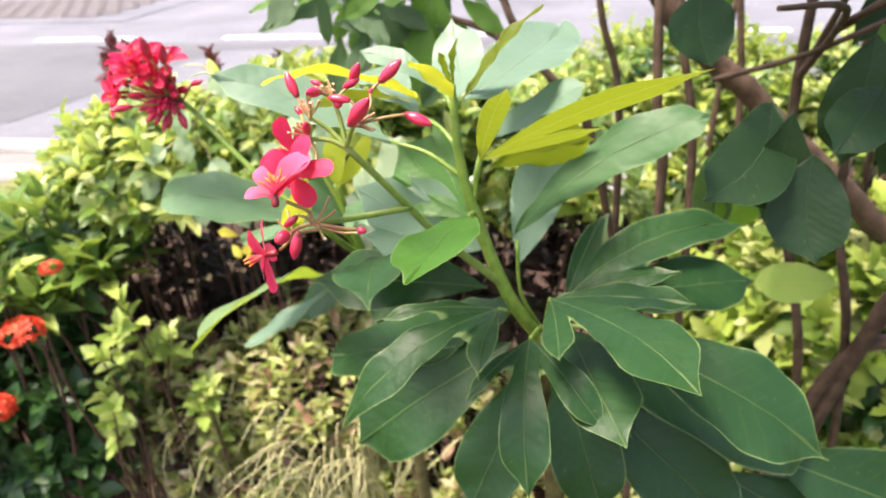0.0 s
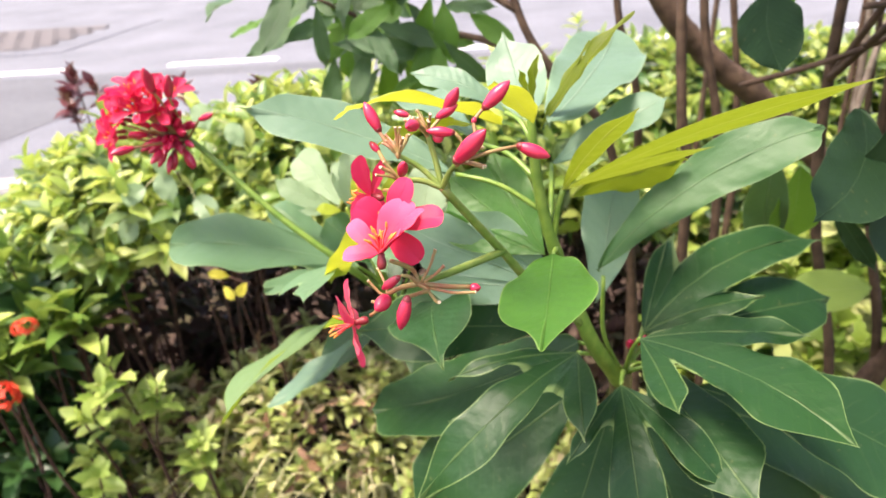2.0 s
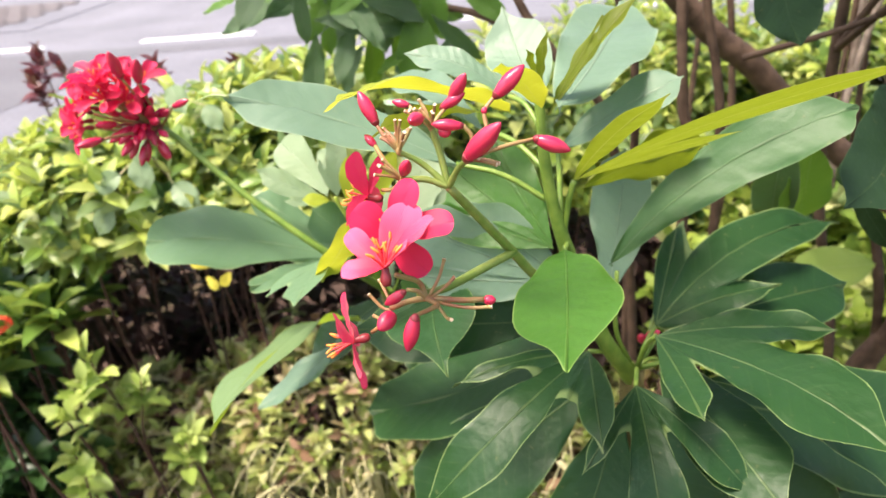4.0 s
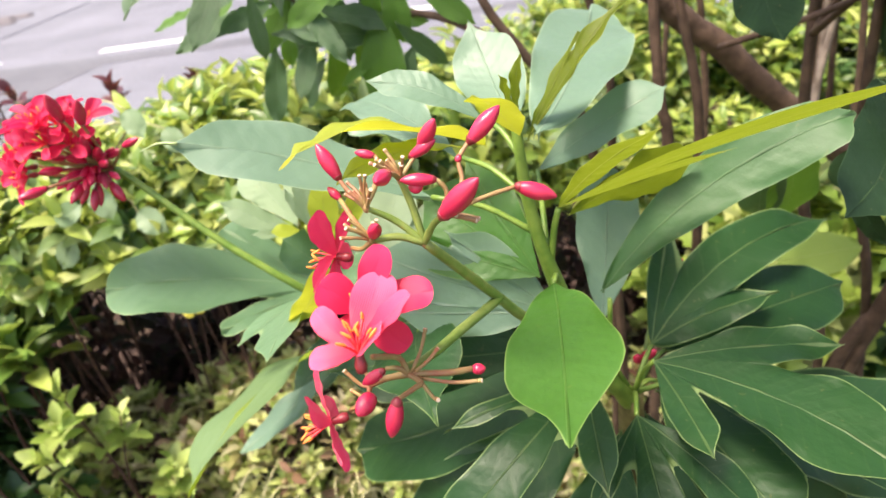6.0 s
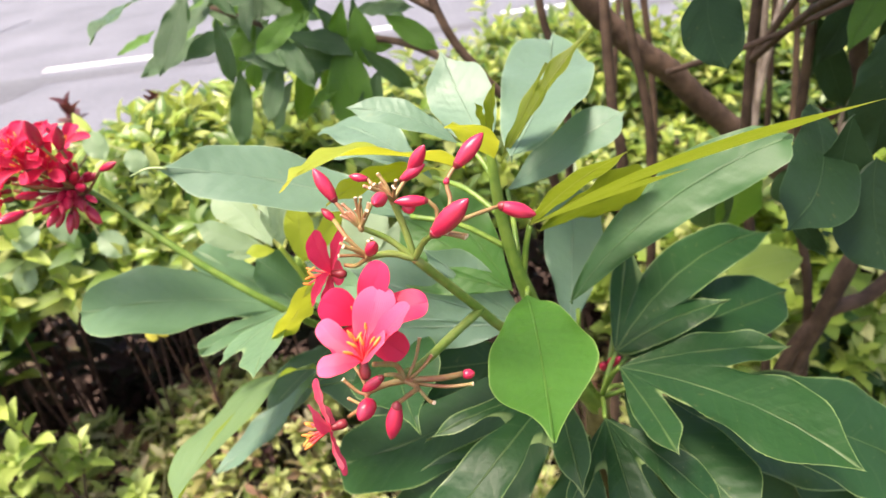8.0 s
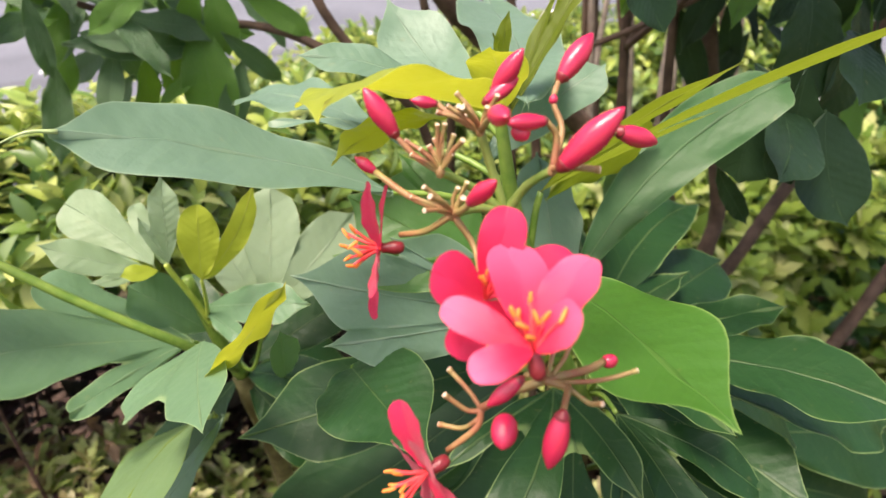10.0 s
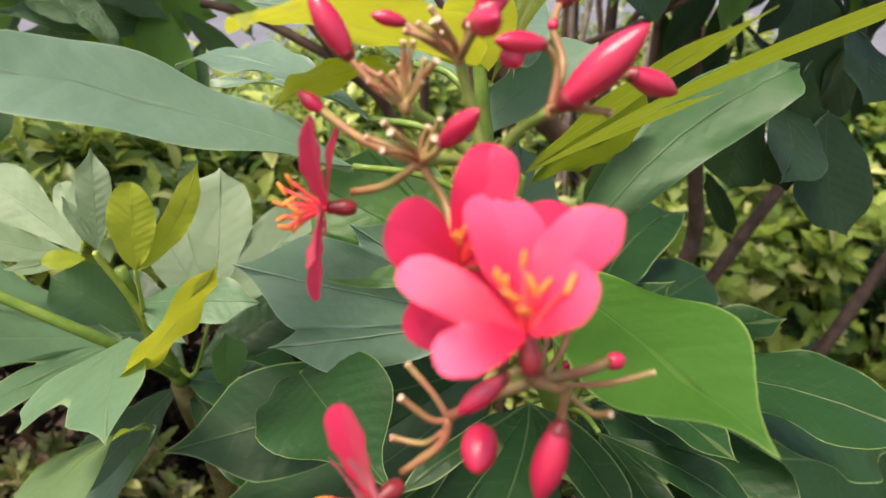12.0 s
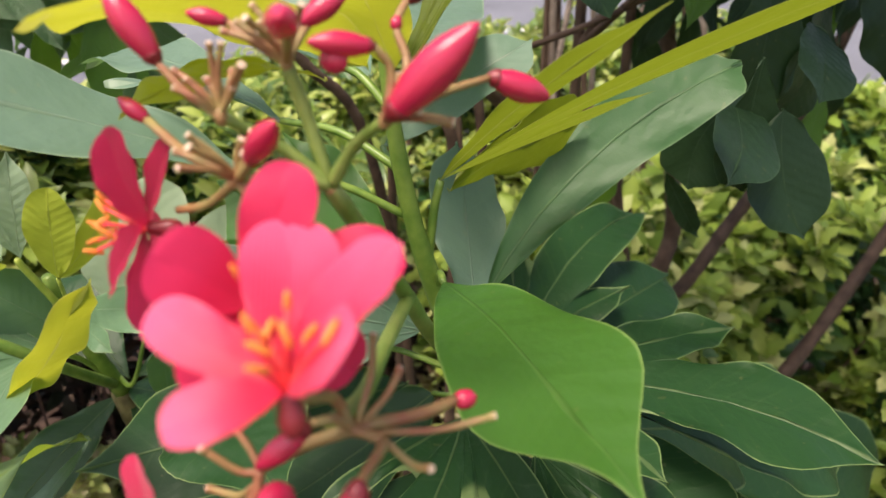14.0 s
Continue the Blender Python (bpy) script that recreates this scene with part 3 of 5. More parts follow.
for i in range(-14, 12):
    part("kerb_stone", base_mesh, KERB, kerb, "", Matrix.Translation((i * 1.0, 3.38, 0)))
edging = thing("edging", (0, 2.95, 0), "row of pale concrete edging stones along the planting bed", "edging", "", "structure")
for i in range(-14, 12):
    part("edging_stone", base_mesh, KERB, edging, "", Matrix.Translation((i * 1.0 + 0.3, 2.95, 0.004)))
tagged(slab("pavement", -14.5, 11.5, 3.037, 3.293, -0.05, 0.10, CONCRETE, None, 0.003), "narrow pinkish concrete strip between kerb and edging", "pavement", "", "structure")


# ---------------------------------------------------------------- main flowering shrub
shrub = thing("flowering_shrub", (0.10, 0.56, 0.10), "tall flowering shrub with glossy lobed leaves and pink-red flower clusters", "shrub")
tube("stem", [(0.10, 0.56, 0.08), (0.10, 0.55, 0.5), (0.088, 0.52, 0.9), (0.074, 0.489, 1.066)], 0.009, 0.0062, WOODY, shrub, "green-brown woody stem", 10, 8, 0.12, 1)
tube("branch", [(0.074, 0.489, 1.060), (0.055, 0.478, 1.098), (0.038, 0.477, 1.146), (0.030, 0.478, 1.180), (0.027, 0.482, 1.214)], 0.0044, 0.0018, GREEN_STEM, shrub, "fresh green upper stem", 10, 8, 0.1, 2)
tube("flower_stalk", [(0.052, 0.478, 1.104), (0.024, 0.444, 1.151), (0.012, 0.430, 1.174), (-0.006, 0.411, 1.207)], 0.0022, 0.0014, STALK, shrub, "olive green flower stalk", 10, 7, 0.06, 3)
tube("flower_stalk", [(0.014, 0.432, 1.171), (0.002, 0.411, 1.177), (-0.008, 0.392, 1.183), (-0.015, 0.383, 1.187)], 0.0016, 0.0011, STALK, shrub, "olive green side stalk", 8, 6, 0.06, 4)

DARK = "dark green glossy lobed leaf with pale margin"
PALE = "smooth leaf with the sky's sheen painted in pale blue-green"
# lower rosette
NODE = (0.076, 0.489, 1.066)


def with_petiole(parent, leaf_base, start, r=0.0011, material=None):
    a, b = Vector(start), Vector(leaf_base)
    mid = (a + b) / 2 + Vector((0, 0, 0.004))
    tube("petiole", [a, mid, b], r * 1.2, r, material or GREEN_STEM, parent, "", 6, 4)


blade(shrub, (0.0784, 0.4714, 1.1003), (0.1427, 0.3941, 1.1052), (-0.20, -0.12, 0.97), 0.200, [(36.4, 0.693, 0.117), (-39.4, 0.599, 0.076)], 0.019, -0.067, 0.26, 1.43, 0.68, 0.1, 0.3, LEAF, DARK, 11)
with_petiole(shrub, (0.0784, 0.4714, 1.1003), NODE)
blade(shrub, (0.0885, 0.5060, 1.0800), (0.2083, 0.5722, 1.0993), (0.12, -0.60, 0.79), 0.106, [(-22.5, 0.530, 0.063), (32.0, 0.400, 0.058)], 0.050, -0.100, 0.36, 0.75, 0.75, 0.1, 0.35, LEAF, DARK, 12)
with_petiole(shrub, (0.0878, 0.5037, 1.0810), NODE)
blade(shrub, (0.0497, 0.4768, 1.0884), (-0.0311, 0.4216, 1.0416), (-0.04, -0.21, 0.98), 0.110, [(-27.7, 0.626, 0.035), (46.2, 0.466, 0.080)], 0.284, -0.113, 0.17, 1.30, 0.81, 0.1, 0.32, LEAF, DARK, 13)
with_petiole(shrub, (0.0497, 0.4768, 1.0884), NODE)
blade(shrub, (0.0685, 0.4597, 1.0817), (0.0716, 0.3928, 1.0341), (0.09, -0.74, 0.67), 0.153, [(38.5, 0.790, 0.109), (-36.5, 0.590, 0.050)], 0.205, 0.049, -0.11, 1.34, 0.57, 0.1, 0.32, LEAF, DARK, 14)
with_petiole(shrub, (0.0685, 0.4597, 1.0817), NODE)
blade(shrub, (0.0555, 0.5175, 1.0657), (-0.0705, 0.5165, 1.0153), (-0.43, -0.17, 0.89), 0.248, [], -0.054, -0.007, -0.20, 0.61, 0.36, 0.02, 0.3, LEAF, DARK, 15)
with_petiole(shrub, (0.0555, 0.5175, 1.0657), NODE)
blade(shrub, (0.0896, 0.4949, 1.0656), (0.1161, 0.4024, 1.0638), (-0.25, -0.05, 0.97), 0.201, [], 0.047, 0.009, 0.01, 0.93, 0.51, 0.1, 0.3, LEAF, DARK, 16)
with_petiole(shrub, (0.0896, 0.4949, 1.0656), NODE)
blade(shrub, (0.1071, 0.4801, 1.0746), (0.2261, 0.4431, 1.0269), (0.20, -0.53, 0.82), 0.198, [], 0.098, -0.007, -0.01, 1.54, 0.87, 0.1, 0.3, LEAF, DARK, 17)
with_petiole(shrub, (0.1071, 0.4801, 1.0746), NODE)
simple_leaf(shrub, (0.096, 0.510, 1.072), (0.205, 0.548, 1.072), (0, -0.6, 1), 0.17, 0.06, 0.10, LEAF, DARK, 1.0, 0.6, 18)
with_petiole(shrub, (0.096, 0.510, 1.072), NODE)
simple_leaf(shrub, (0.056, 0.498, 1.050), (-0.045, 0.475, 0.975), (-0.2, -0.8, 0.6), 0.22, 0.08, 0.10, LEAF, DARK, 1.0, 0.6, 19)
simple_leaf(shrub, (0.070, 0.490, 1.040), (0.035, 0.440, 0.965), (0, -0.9, 0.5), 0.22, 0.05, 0.10, LEAF, DARK, 1.0, 0.6, 20)
simple_leaf(shrub, (0.085, 0.500, 1.040), (0.115, 0.455, 0.955), (0.1, -0.9, 0.5), 0.22, 0.05, 0.10, LEAF, DARK, 1.0, 0.6, 21)
simple_leaf(shrub, (0.095, 0.515, 1.040), (0.190, 0.500, 0.960), (0.2, -0.8, 0.7), 0.20, 0.05, 0.10, LEAF, DARK, 1.0, 0.6, 22)

simple_leaf(shrub, (0.100, 0.512, 1.030), (0.262, 0.520, 0.962), (0.2, -0.6, 0.8), 0.19, 0.08, 0.10, LEAF, DARK, 1.0, 0.6, 24)
for base, tip, seed in (((0.225, 0.525, 0.950), (0.405, 0.515, 0.885), 26), ((0.200, 0.530, 0.925), (0.365, 0.500, 0.835), 27)):
    simple_leaf(shrub, base, tip, (0.2, -0.8, 0.6), 0.20, 0.06, 0.10, LEAF, DARK, 1.0, 0.6, seed)
    with_petiole(shrub, base, (0.088, 0.503, 1.000))
simple_leaf(shrub, (0.098, 0.508, 1.015), (0.205, 0.470, 0.930), (0.2, -0.8, 0.6), 0.20, 0.06, 0.10, LEAF, DARK, 1.0, 0.6, 25)
# the heart-shaped bright leaf under the flowers
blade(shrub, (0.0359, 0.4635, 1.1524), (0.0245, 0.3672, 1.1680), (-0.04, 0.23, 0.97), 0.179, [], 0.044, -0.009, -0.22, 1.00, 0.54, 0.15, 0.3, FRESH_LEAF, "bright green heart-shaped leaf with pointed tip", 30)
with_petiole(shrub, (0.0359, 0.4635, 1.1524), (0.040, 0.477, 1.142))
# long smooth leaf held out sideways
blade(shrub, (0.0586, 0.4795, 1.1346), (0.1478, 0.4780, 1.2007), (-0.38, -0.67, 0.64), 0.116, [], 0.014, -0.087, -0.02, 0.78, 0.30, 0.03, 0.3, LONG_LEAF, "long smooth mid green leaf", 31)
tube("petiole", [(0.072, 0.488, 1.072), (0.062, 0.478, 1.10), (0.060, 0.474, 1.134)], 0.0013, 0.0010, GREEN_STEM, shrub, "", 6, 5)
# young yellow-green leaves seen from below
lobed_leaf(shrub, (0.041, 0.477, 1.177), (0.132, 0.411, 1.238), [((0.100, 0.468, 1.205), 0.06)], (-0.20, 0.66, 0.72), 0.092, 0.110, 0.03, 0.02, YOUNG_LEAF, "young yellow-olive lobed leaf", 32, flat=False, web=0.30, fine=4.0, wave=0.0)
blade(shrub, (0.041, 0.477, 1.177), (0.059, 0.416, 1.230), (0.06, 0.66, 0.74), 0.066, [], 0.02, 0.02, 0.0, 0.9, 0.55, 0.08, 0.3, YOUNG_LEAF, "young yellow-olive leaf", 47, 0.06, 0.004)
simple_leaf(shrub, (0.045, 0.480, 1.172), (0.097, 0.487, 1.185), (-0.15, 0.88, 0.40), 0.27, 0.05, 0.08, YOUNG_LEAF, "young yellow-olive leaf", 1.2, 0.5, 37)
with_petiole(shrub, (0.041, 0.477, 1.177), (0.037, 0.477, 1.152), 0.0012)
blade(shrub, (0.0145, 0.4571, 1.2141), (-0.0419, 0.4167, 1.2319), (0.15, 0.24, 0.96), 0.276, [], 0.082, 0.199, -0.24, 0.75, 1.09, 0.1, 0.3, SPROUT_LEAF, "young yellow-olive leaf", 33)
blade(shrub, (0.0086, 0.4684, 1.2093), (-0.0344, 0.4482, 1.2105), (0.10, 0.05, 0.99), 0.150, [], 0.124, -0.021, 0.13, 1.08, 0.52, 0.1, 0.3, SPROUT_LEAF, "young yellow-olive leaf", 38)
simple_leaf(shrub, (0.028, 0.477, 1.208), (0.012, 0.455, 1.232), (0.3, 0.60, 0.60), 0.24, 0.05, 0.10, SPROUT_LEAF, "young yellow-olive leaf", 0.95, 0.65, 39, 0.10)
lobed_leaf(shrub, (0.031, 0.481, 1.204), (0.070, 0.490, 1.250), [(0.054, 0.492, 1.237)], (-0.5, 0.2, 0.5), 0.055, 0.045, 0.04, 0.5, YOUNG_LEAF, "narrow folded young leaf", 34)
simple_leaf(shrub, (0.028, 0.482, 1.212), (0.030, 0.480, 1.236), (-0.5, -0.5, 0.3), 0.10, 0.04, 0.4, YOUNG_LEAF, "small unfolding leaf at the tip", 1.0, 0.6, 35)
simple_leaf(shrub, (0.026, 0.482, 1.212), (0.022, 0.474, 1.232), (0.5, -0.5, 0.3), 0.10, 0.04, 0.4, YOUNG_LEAF, "small unfolding leaf at the tip", 1.0, 0.6, 36)
# upper leaves, the sky's sheen painted into their pale colour
blade(shrub, (-0.0070, 0.4900, 1.1817), (-0.0968, 0.4803, 1.2205), (0.25, -0.37, 0.89), 0.154, [], -0.002, 0.057, 0.18, 1.03, 0.63, 0.06, 0.3, SKY_SHEEN_LEAF, PALE, 40)
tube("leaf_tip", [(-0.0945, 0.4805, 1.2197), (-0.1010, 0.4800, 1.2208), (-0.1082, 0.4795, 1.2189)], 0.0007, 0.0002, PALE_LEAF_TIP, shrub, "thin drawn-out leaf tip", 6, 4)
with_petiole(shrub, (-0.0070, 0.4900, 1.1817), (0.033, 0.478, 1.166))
blade(shrub, (0.0168, 0.5020, 1.2061), (-0.0282, 0.5149, 1.2233), (0.14, -0.53, 0.84), 0.150, [], 0.082, 0.053, 0.01, 1.00, 0.60, 0.1, 0.3, SKY_SHEEN_LEAF, PALE, 41)
blade(shrub, (0.0050, 0.5106, 1.1889), (-0.0468, 0.5737, 1.1966), (0.13, 0.10, 0.99), 0.174, [(35.1, 0.547, 0.060)], 0.117, -0.050, 0.33, 1.09, 0.58, 0.1, 0.3, SKY_SHEEN_LEAF, PALE, 44)
blade(shrub, (0.0394, 0.5220, 1.1727), (0.0936, 0.5188, 1.2050), (-0.52, -0.50, 0.69), 0.197, [], 0.030, -0.009, 0.19, 0.95, 0.46, 0.05, 0.3, SKY_SHEEN_LEAF, PALE, 45)
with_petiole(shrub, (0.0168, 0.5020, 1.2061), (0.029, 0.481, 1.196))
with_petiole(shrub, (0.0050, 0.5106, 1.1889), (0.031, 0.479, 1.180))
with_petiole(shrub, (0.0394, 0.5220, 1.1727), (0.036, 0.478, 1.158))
blade(shrub, (0.0274, 0.4938, 1.2038), (0.0164, 0.5566, 1.2330), (-0.09, -0.39, 0.92), 0.210, [], -0.10, 0.016, 0.20, 1.19, 0.77, 0.1, 0.3, SKY_SHEEN_LEAF, PALE, 42)
blade(shrub, (0.0341, 0.4751, 1.2089), (0.0802, 0.6016, 1.2219), (0.12, -0.23, 0.97), 0.157, [], 0.008, 0.033, 0.00, 0.89, 0.52, 0.0, 0.3, SKY_SHEEN_LEAF, PALE, 43)
# leaves behind the flower stalk
lobed_leaf(shrub, (0.034, 0.490, 1.138), (-0.014, 0.530, 1.166), [(0.010, 0.535, 1.176), (-0.022, 0.527, 1.142)], (0, -0.7, 0.7), 0.30, 0.16, 0.05, 0.12, FRESH_LEAF, "fresh green lobed leaf", 50)
lobed_leaf(shrub, (0.040, 0.488, 1.120), (-0.042, 0.520, 1.143), [(-0.030, 0.525, 1.110), (0.0, 0.525, 1.150)], (0, -0.7, 0.7), 0.18, 0.13, 0.05, 0.10, SKY_SHEEN_LEAF, PALE, 51)
blade(shrub, (-0.0248, 0.5119, 1.0991), (-0.0147, 0.4406, 1.1060), (-0.36, -0.28, 0.89), 0.297, [], 0.097, -0.002, 0.47, 0.62, 0.85, 0.22, 0.3, LEAF, DARK, 52)
tube("petiole", [(0.052, 0.480, 1.104), (0.02, 0.500, 1.112), (-0.0248, 0.5119, 1.0991)], 0.0012, 0.0009, GREEN_STEM, shrub, "", 6, 5)
lobed_leaf(shrub, (0.040, 0.505, 1.085), (-0.074, 0.512, 1.080), [(-0.043, 0.532, 1.068), (-0.03, 0.50, 1.11)], (0, -0.5, 0.9), 0.17, 0.10, 0.06, 0.10, LEAF, DARK, 53)
simple_leaf(shrub, (0.060, 0.490, 1.110), (0.075, 0.540, 1.165), (0.1, -0.8, 0.5), 0.20, 0.04, 0.1, SKY_SHEEN_LEAF, PALE, 1.0, 0.6, 54)


# ---------------------------------------------------------------- flowers and buds
def petal_mesh(radius, cup, seed, wide=0.36):
    """An obovate petal, rounded at the tip, narrowed to a claw, hollowed and a little waved."""
    rnd = random.Random(seed)
    rows, cols = 15, 9
    verts, uv = [], []
    ph, lean = rnd.random() * 6, rnd.uniform(-0.05, 0.05)
    for i in range(rows):
        u = 1 - (1 - i / (rows - 1)) ** 1.6
        w = radius * (0.05 * (1 - u) + wide * 1.22 * u ** 0.85 * max(0.0, 1 - u ** 4.2) ** 0.5)
        w = max(w, 0.004 * radius)
        y = radius * (0.05 + 0.95 * u)
        for j in range(cols):
            v = -1 + 2 * j / (cols - 1)
            z = radius * (cup * u - 0.75 * cup * u * u) + radius * 0.12 * v * v * math.sin(math.pi * min(1, u * 0.9))
            z += radius * 0.03 * math.sin(6 * u + 2.4 * v + ph) * u
            verts.append((v * w + lean * radius * u * u, y, z))
            uv.append((u, v * 0.5))
    return make_mesh("petal", verts, grid_faces(rows, cols), True, (("blade", uv),))


PETALS = [petal_mesh(1.0, c, i) for i, c in enumerate((0.30, 0.42, 0.36))]
CALYX_MESH = make_mesh("flower", *turned([(0.04, -0.30), (0.065, -0.29), (0.09, -0.24), (0.10, -0.17), (0.088, -0.11), (0.07, -0.05), (0.075, 0.0), (0.04, 0.03)], 12))
STAMEN_MESH = make_mesh("stamen", *tube_data([(0, 0, 0), (0.03, 0.25, 0), (0.10, 0.5, 0)], 0.026, 0.018, 6, 3))
ANTHER_MESH = make_mesh("anther", *turned([(0.012, -0.14), (0.050, -0.10), (0.058, 0.0), (0.046, 0.09), (0.012, 0.13)], 7))
def twisted(profile, sides=25, depth=0.07, turns=0.55):
    """A turned body whose overlapping petals wind round it."""
    verts, faces = turned(profile, sides)
    out = []
    for i, (x, y, z) in enumerate(verts):
        a = math.atan2(z, x) / (2 * math.pi) * 5 + turns * 5 * y * 0.5
        k = 1 + depth * ((a % 1.0) - 0.5) * min(1.0, 4 * y) * (1.0 if y < 0.97 else 0.0)
        out.append((x * k, y, z * k))
    return out, faces


BUD_MESH = make_mesh("bud", *twisted([(0.05, 0.0), (0.13, 0.04), (0.19, 0.13), (0.25, 0.28), (0.283, 0.44), (0.276, 0.58), (0.232, 0.72), (0.160, 0.85), (0.080, 0.95), (0.014, 1.0)]))
ROUND_BUD_MESH = make_mesh("bud", *turned([(0.10, 0.0), (0.26, 0.06), (0.38, 0.2), (0.43, 0.42), (0.40, 0.64), (0.28, 0.84), (0.13, 0.96), (0.03, 1.0)], 14))
SEPAL_MESH = make_mesh("calyx", *turned([(0.03, -0.05), (0.09, -0.03), (0.14, 0.02), (0.170, 0.05), (0.196, 0.085), (0.190, 0.095)], 14))


def scaled(m, s):
    return m @ Matrix.Diagonal((s, s, s, 1))


def flower(parent, centre, facing, radius, turn, cup=1.0, seed=0, stamens=8, label="open pink-red five-petalled flower with orange stamens", petals=True, slim=1.0, spread=24):
    rnd = random.Random(seed)
    face = Vector(facing).normalized()
    m, _ = frame_from(centre, Vector(centre) + face, (0.05, 0.1, 1) if abs(face.z) < 0.9 else (0, 1, 0))
    ob = part("flower", CALYX_MESH, None, parent, label, scaled(m, radius))
    if not CALYX_MESH.materials:
        CALYX_MESH.materials.append(CALYX)
    # petals stand round +y: their own +z is the flower's face
    stand = m @ pose(0, 0, 0, -90, 0, 0)
    for k in range(5 if petals else 0):
        a = turn + 72 * k + rnd.uniform(-7, 7)
        pm = stand @ pose(0, 0, 0, 0, 0, a) @ pose(0, 0, 0, (cup - 1.0) * 40 + rnd.uniform(-5, 7), 0, 0) @ pose(0, 0, 0.0002 * k, 0, 9 + rnd.uniform(-4, 4), 0)
        part("petal", PETALS[rnd.randrange(3)], DEEP_SHADE_PETAL, ob, "", scaled(pm, radius * rnd.uniform(0.96, 1.05)) @ Matrix.Diagonal((slim, 1, 1, 1)))
    for k in range(stamens):
        a = 360 / stamens * k + rnd.uniform(-15, 15)
        tilt = rnd.uniform(0.3, 1.05) * spread if k % 3 else 0.15 * spread
        reach = rnd.uniform(0.72, 1.1)
        sm = m @ pose(0, 0, 0, 0, a, 0) @ pose(0, 0, 0, 0, 0, -tilt)
        part("stamen", STAMEN_MESH, FILAMENT, ob, "", scaled(sm, radius * reach))
        am = sm @ pose(0.10 * radius * reach, 0.53 * radius * reach, 0, rnd.uniform(-40, 40), 0, rnd.uniform(-50, 20))
        part("anther", ANTHER_MESH, ANTHER, ob, "orange anther", am @ Matrix.Diagonal((radius * 0.48, radius * 0.72, radius * 0.48, 1)))
    return ob


def bud(parent, base, tip, fat=1.0, round_bud=False, calyx=True, label=""):
    m, length = frame_from(base, tip, (0.1, -0.3, 1))
    mm = m @ Matrix.Diagonal((length * fat, length, length * fat, 1))
    ob = part("bud", ROUND_BUD_MESH if round_bud else BUD_MESH, BUD, parent, label, mm)
    if calyx and not round_bud:
        part("calyx", SEPAL_MESH, CALYX, ob, "", mm)
    return ob


SCAR_MESH = make_mesh("scar", *turned([(0.90, -0.30), (1.16, 0.10), (1.05, 0.55), (0.62, 0.48), (0.50, 0.22), (0.05, 0.20)], 9))


def twig(parent, points, r0=0.0007, r1=0.00055, seed=0, material=None):
    ob = tube("pedicel", points, r0, r1, material or PEDICEL, parent, "", 7, 4, 0.22, seed)
    return ob


def stub(parent, base, tip, r=0.00075, bend=(0, 0, 0)):
    """A bare pedicel, from which a flower has fallen, with a swollen cut end."""
    a, b = Vector(base), Vector(tip)
    mid = (a + b) / 2 + Vector(bend)
    d = (b - mid).normalized() * 0.0004
    verts, faces = tube_data([a, mid, b], r * 0.95, r, 7, 4, 0.12)
    v2, f2 = tube_data([b - d * 1.5, b, b + d * 0.6], r * 1.12, r * 1.22, 7, 2)
    ob = part("pedicel", joined("pedicel", [(verts, faces), (v2, f2)]), PEDICEL, parent, "")
    sm, _ = frame_from(b + d * 0.5, b + d * 2, (0.2, -0.3, 1))
    part("scar", SCAR_MESH, SCAR, ob, "", scaled(sm, r))
    return ob


# the open flowers
def posed_flower(parent, centre, facing, petals, seed, radius=0.0150, wave=0.022, material=None, a=0.90, b=0.42, stamens=9, spread=24):
    """A flower whose petals reach the given tips: each petal is (tip, way that its face looks, half width, arch)."""
    ob = flower(parent, centre, facing, radius, 0, 1.0, seed, stamens, petals=False, spread=spread)
    for k, (tip, up, half, arch) in enumerate(petals):
        pm, length = frame_from(centre, tip, up)
        me = leaf_mesh(length, [(0, 1.0, half / length, a, b)], arch, 0.16, wave, seed * 10 + k, 0.0, 1.3)
        part("petal", me, material or DEEP_SHADE_PETAL, ob, "", pm @ Matrix.Translation((0, 0, 0.0002 * k)))
    return ob


posed_flower(shrub, (-0.0213, 0.3712, 1.2031), (-0.02, 0.36, 0.93), (
    ((-0.0159, 0.3905, 1.2118), (0.05, -0.44, 0.90), 0.0054, 0.05), ((-0.0081, 0.3766, 1.2143), (-0.63, -0.07, 0.78), 0.0052, 0.03), ((-0.0147, 0.3680, 1.2104), (-0.70, 0.14, 0.70), 0.0050, 0.02),
    ((-0.0327, 0.3708, 1.2025), (-0.11, -0.38, 0.92), 0.0032, 0.06), ((-0.0319, 0.3832, 1.2079), (-0.30, -0.57, 0.77), 0.0031, 0.03)), 3, material=PETAL, wave=0.012, stamens=10, spread=40)
posed_flower(shrub, (-0.0219, 0.3880, 1.2033), (0.10, -0.10, 0.95), (
    ((-0.0144, 0.3928, 1.2181), (-0.34, -0.83, 0.44), 0.0042, 0.03), ((-0.0313, 0.3894, 1.2115), (0.00, -0.75, 0.65), 0.0050, 0.04), ((-0.0036, 0.3870, 1.2070), (-0.35, -0.40, 0.85), 0.0050, 0.06),
    ((-0.0299, 0.3839, 1.1961), (-0.08, -0.84, 0.54), 0.0036, 0.06), ((-0.0112, 0.3830, 1.1945), (-0.50, -0.60, 0.60), 0.0046, 0.05)), 4, wave=0.012, radius=0.0120, stamens=6)


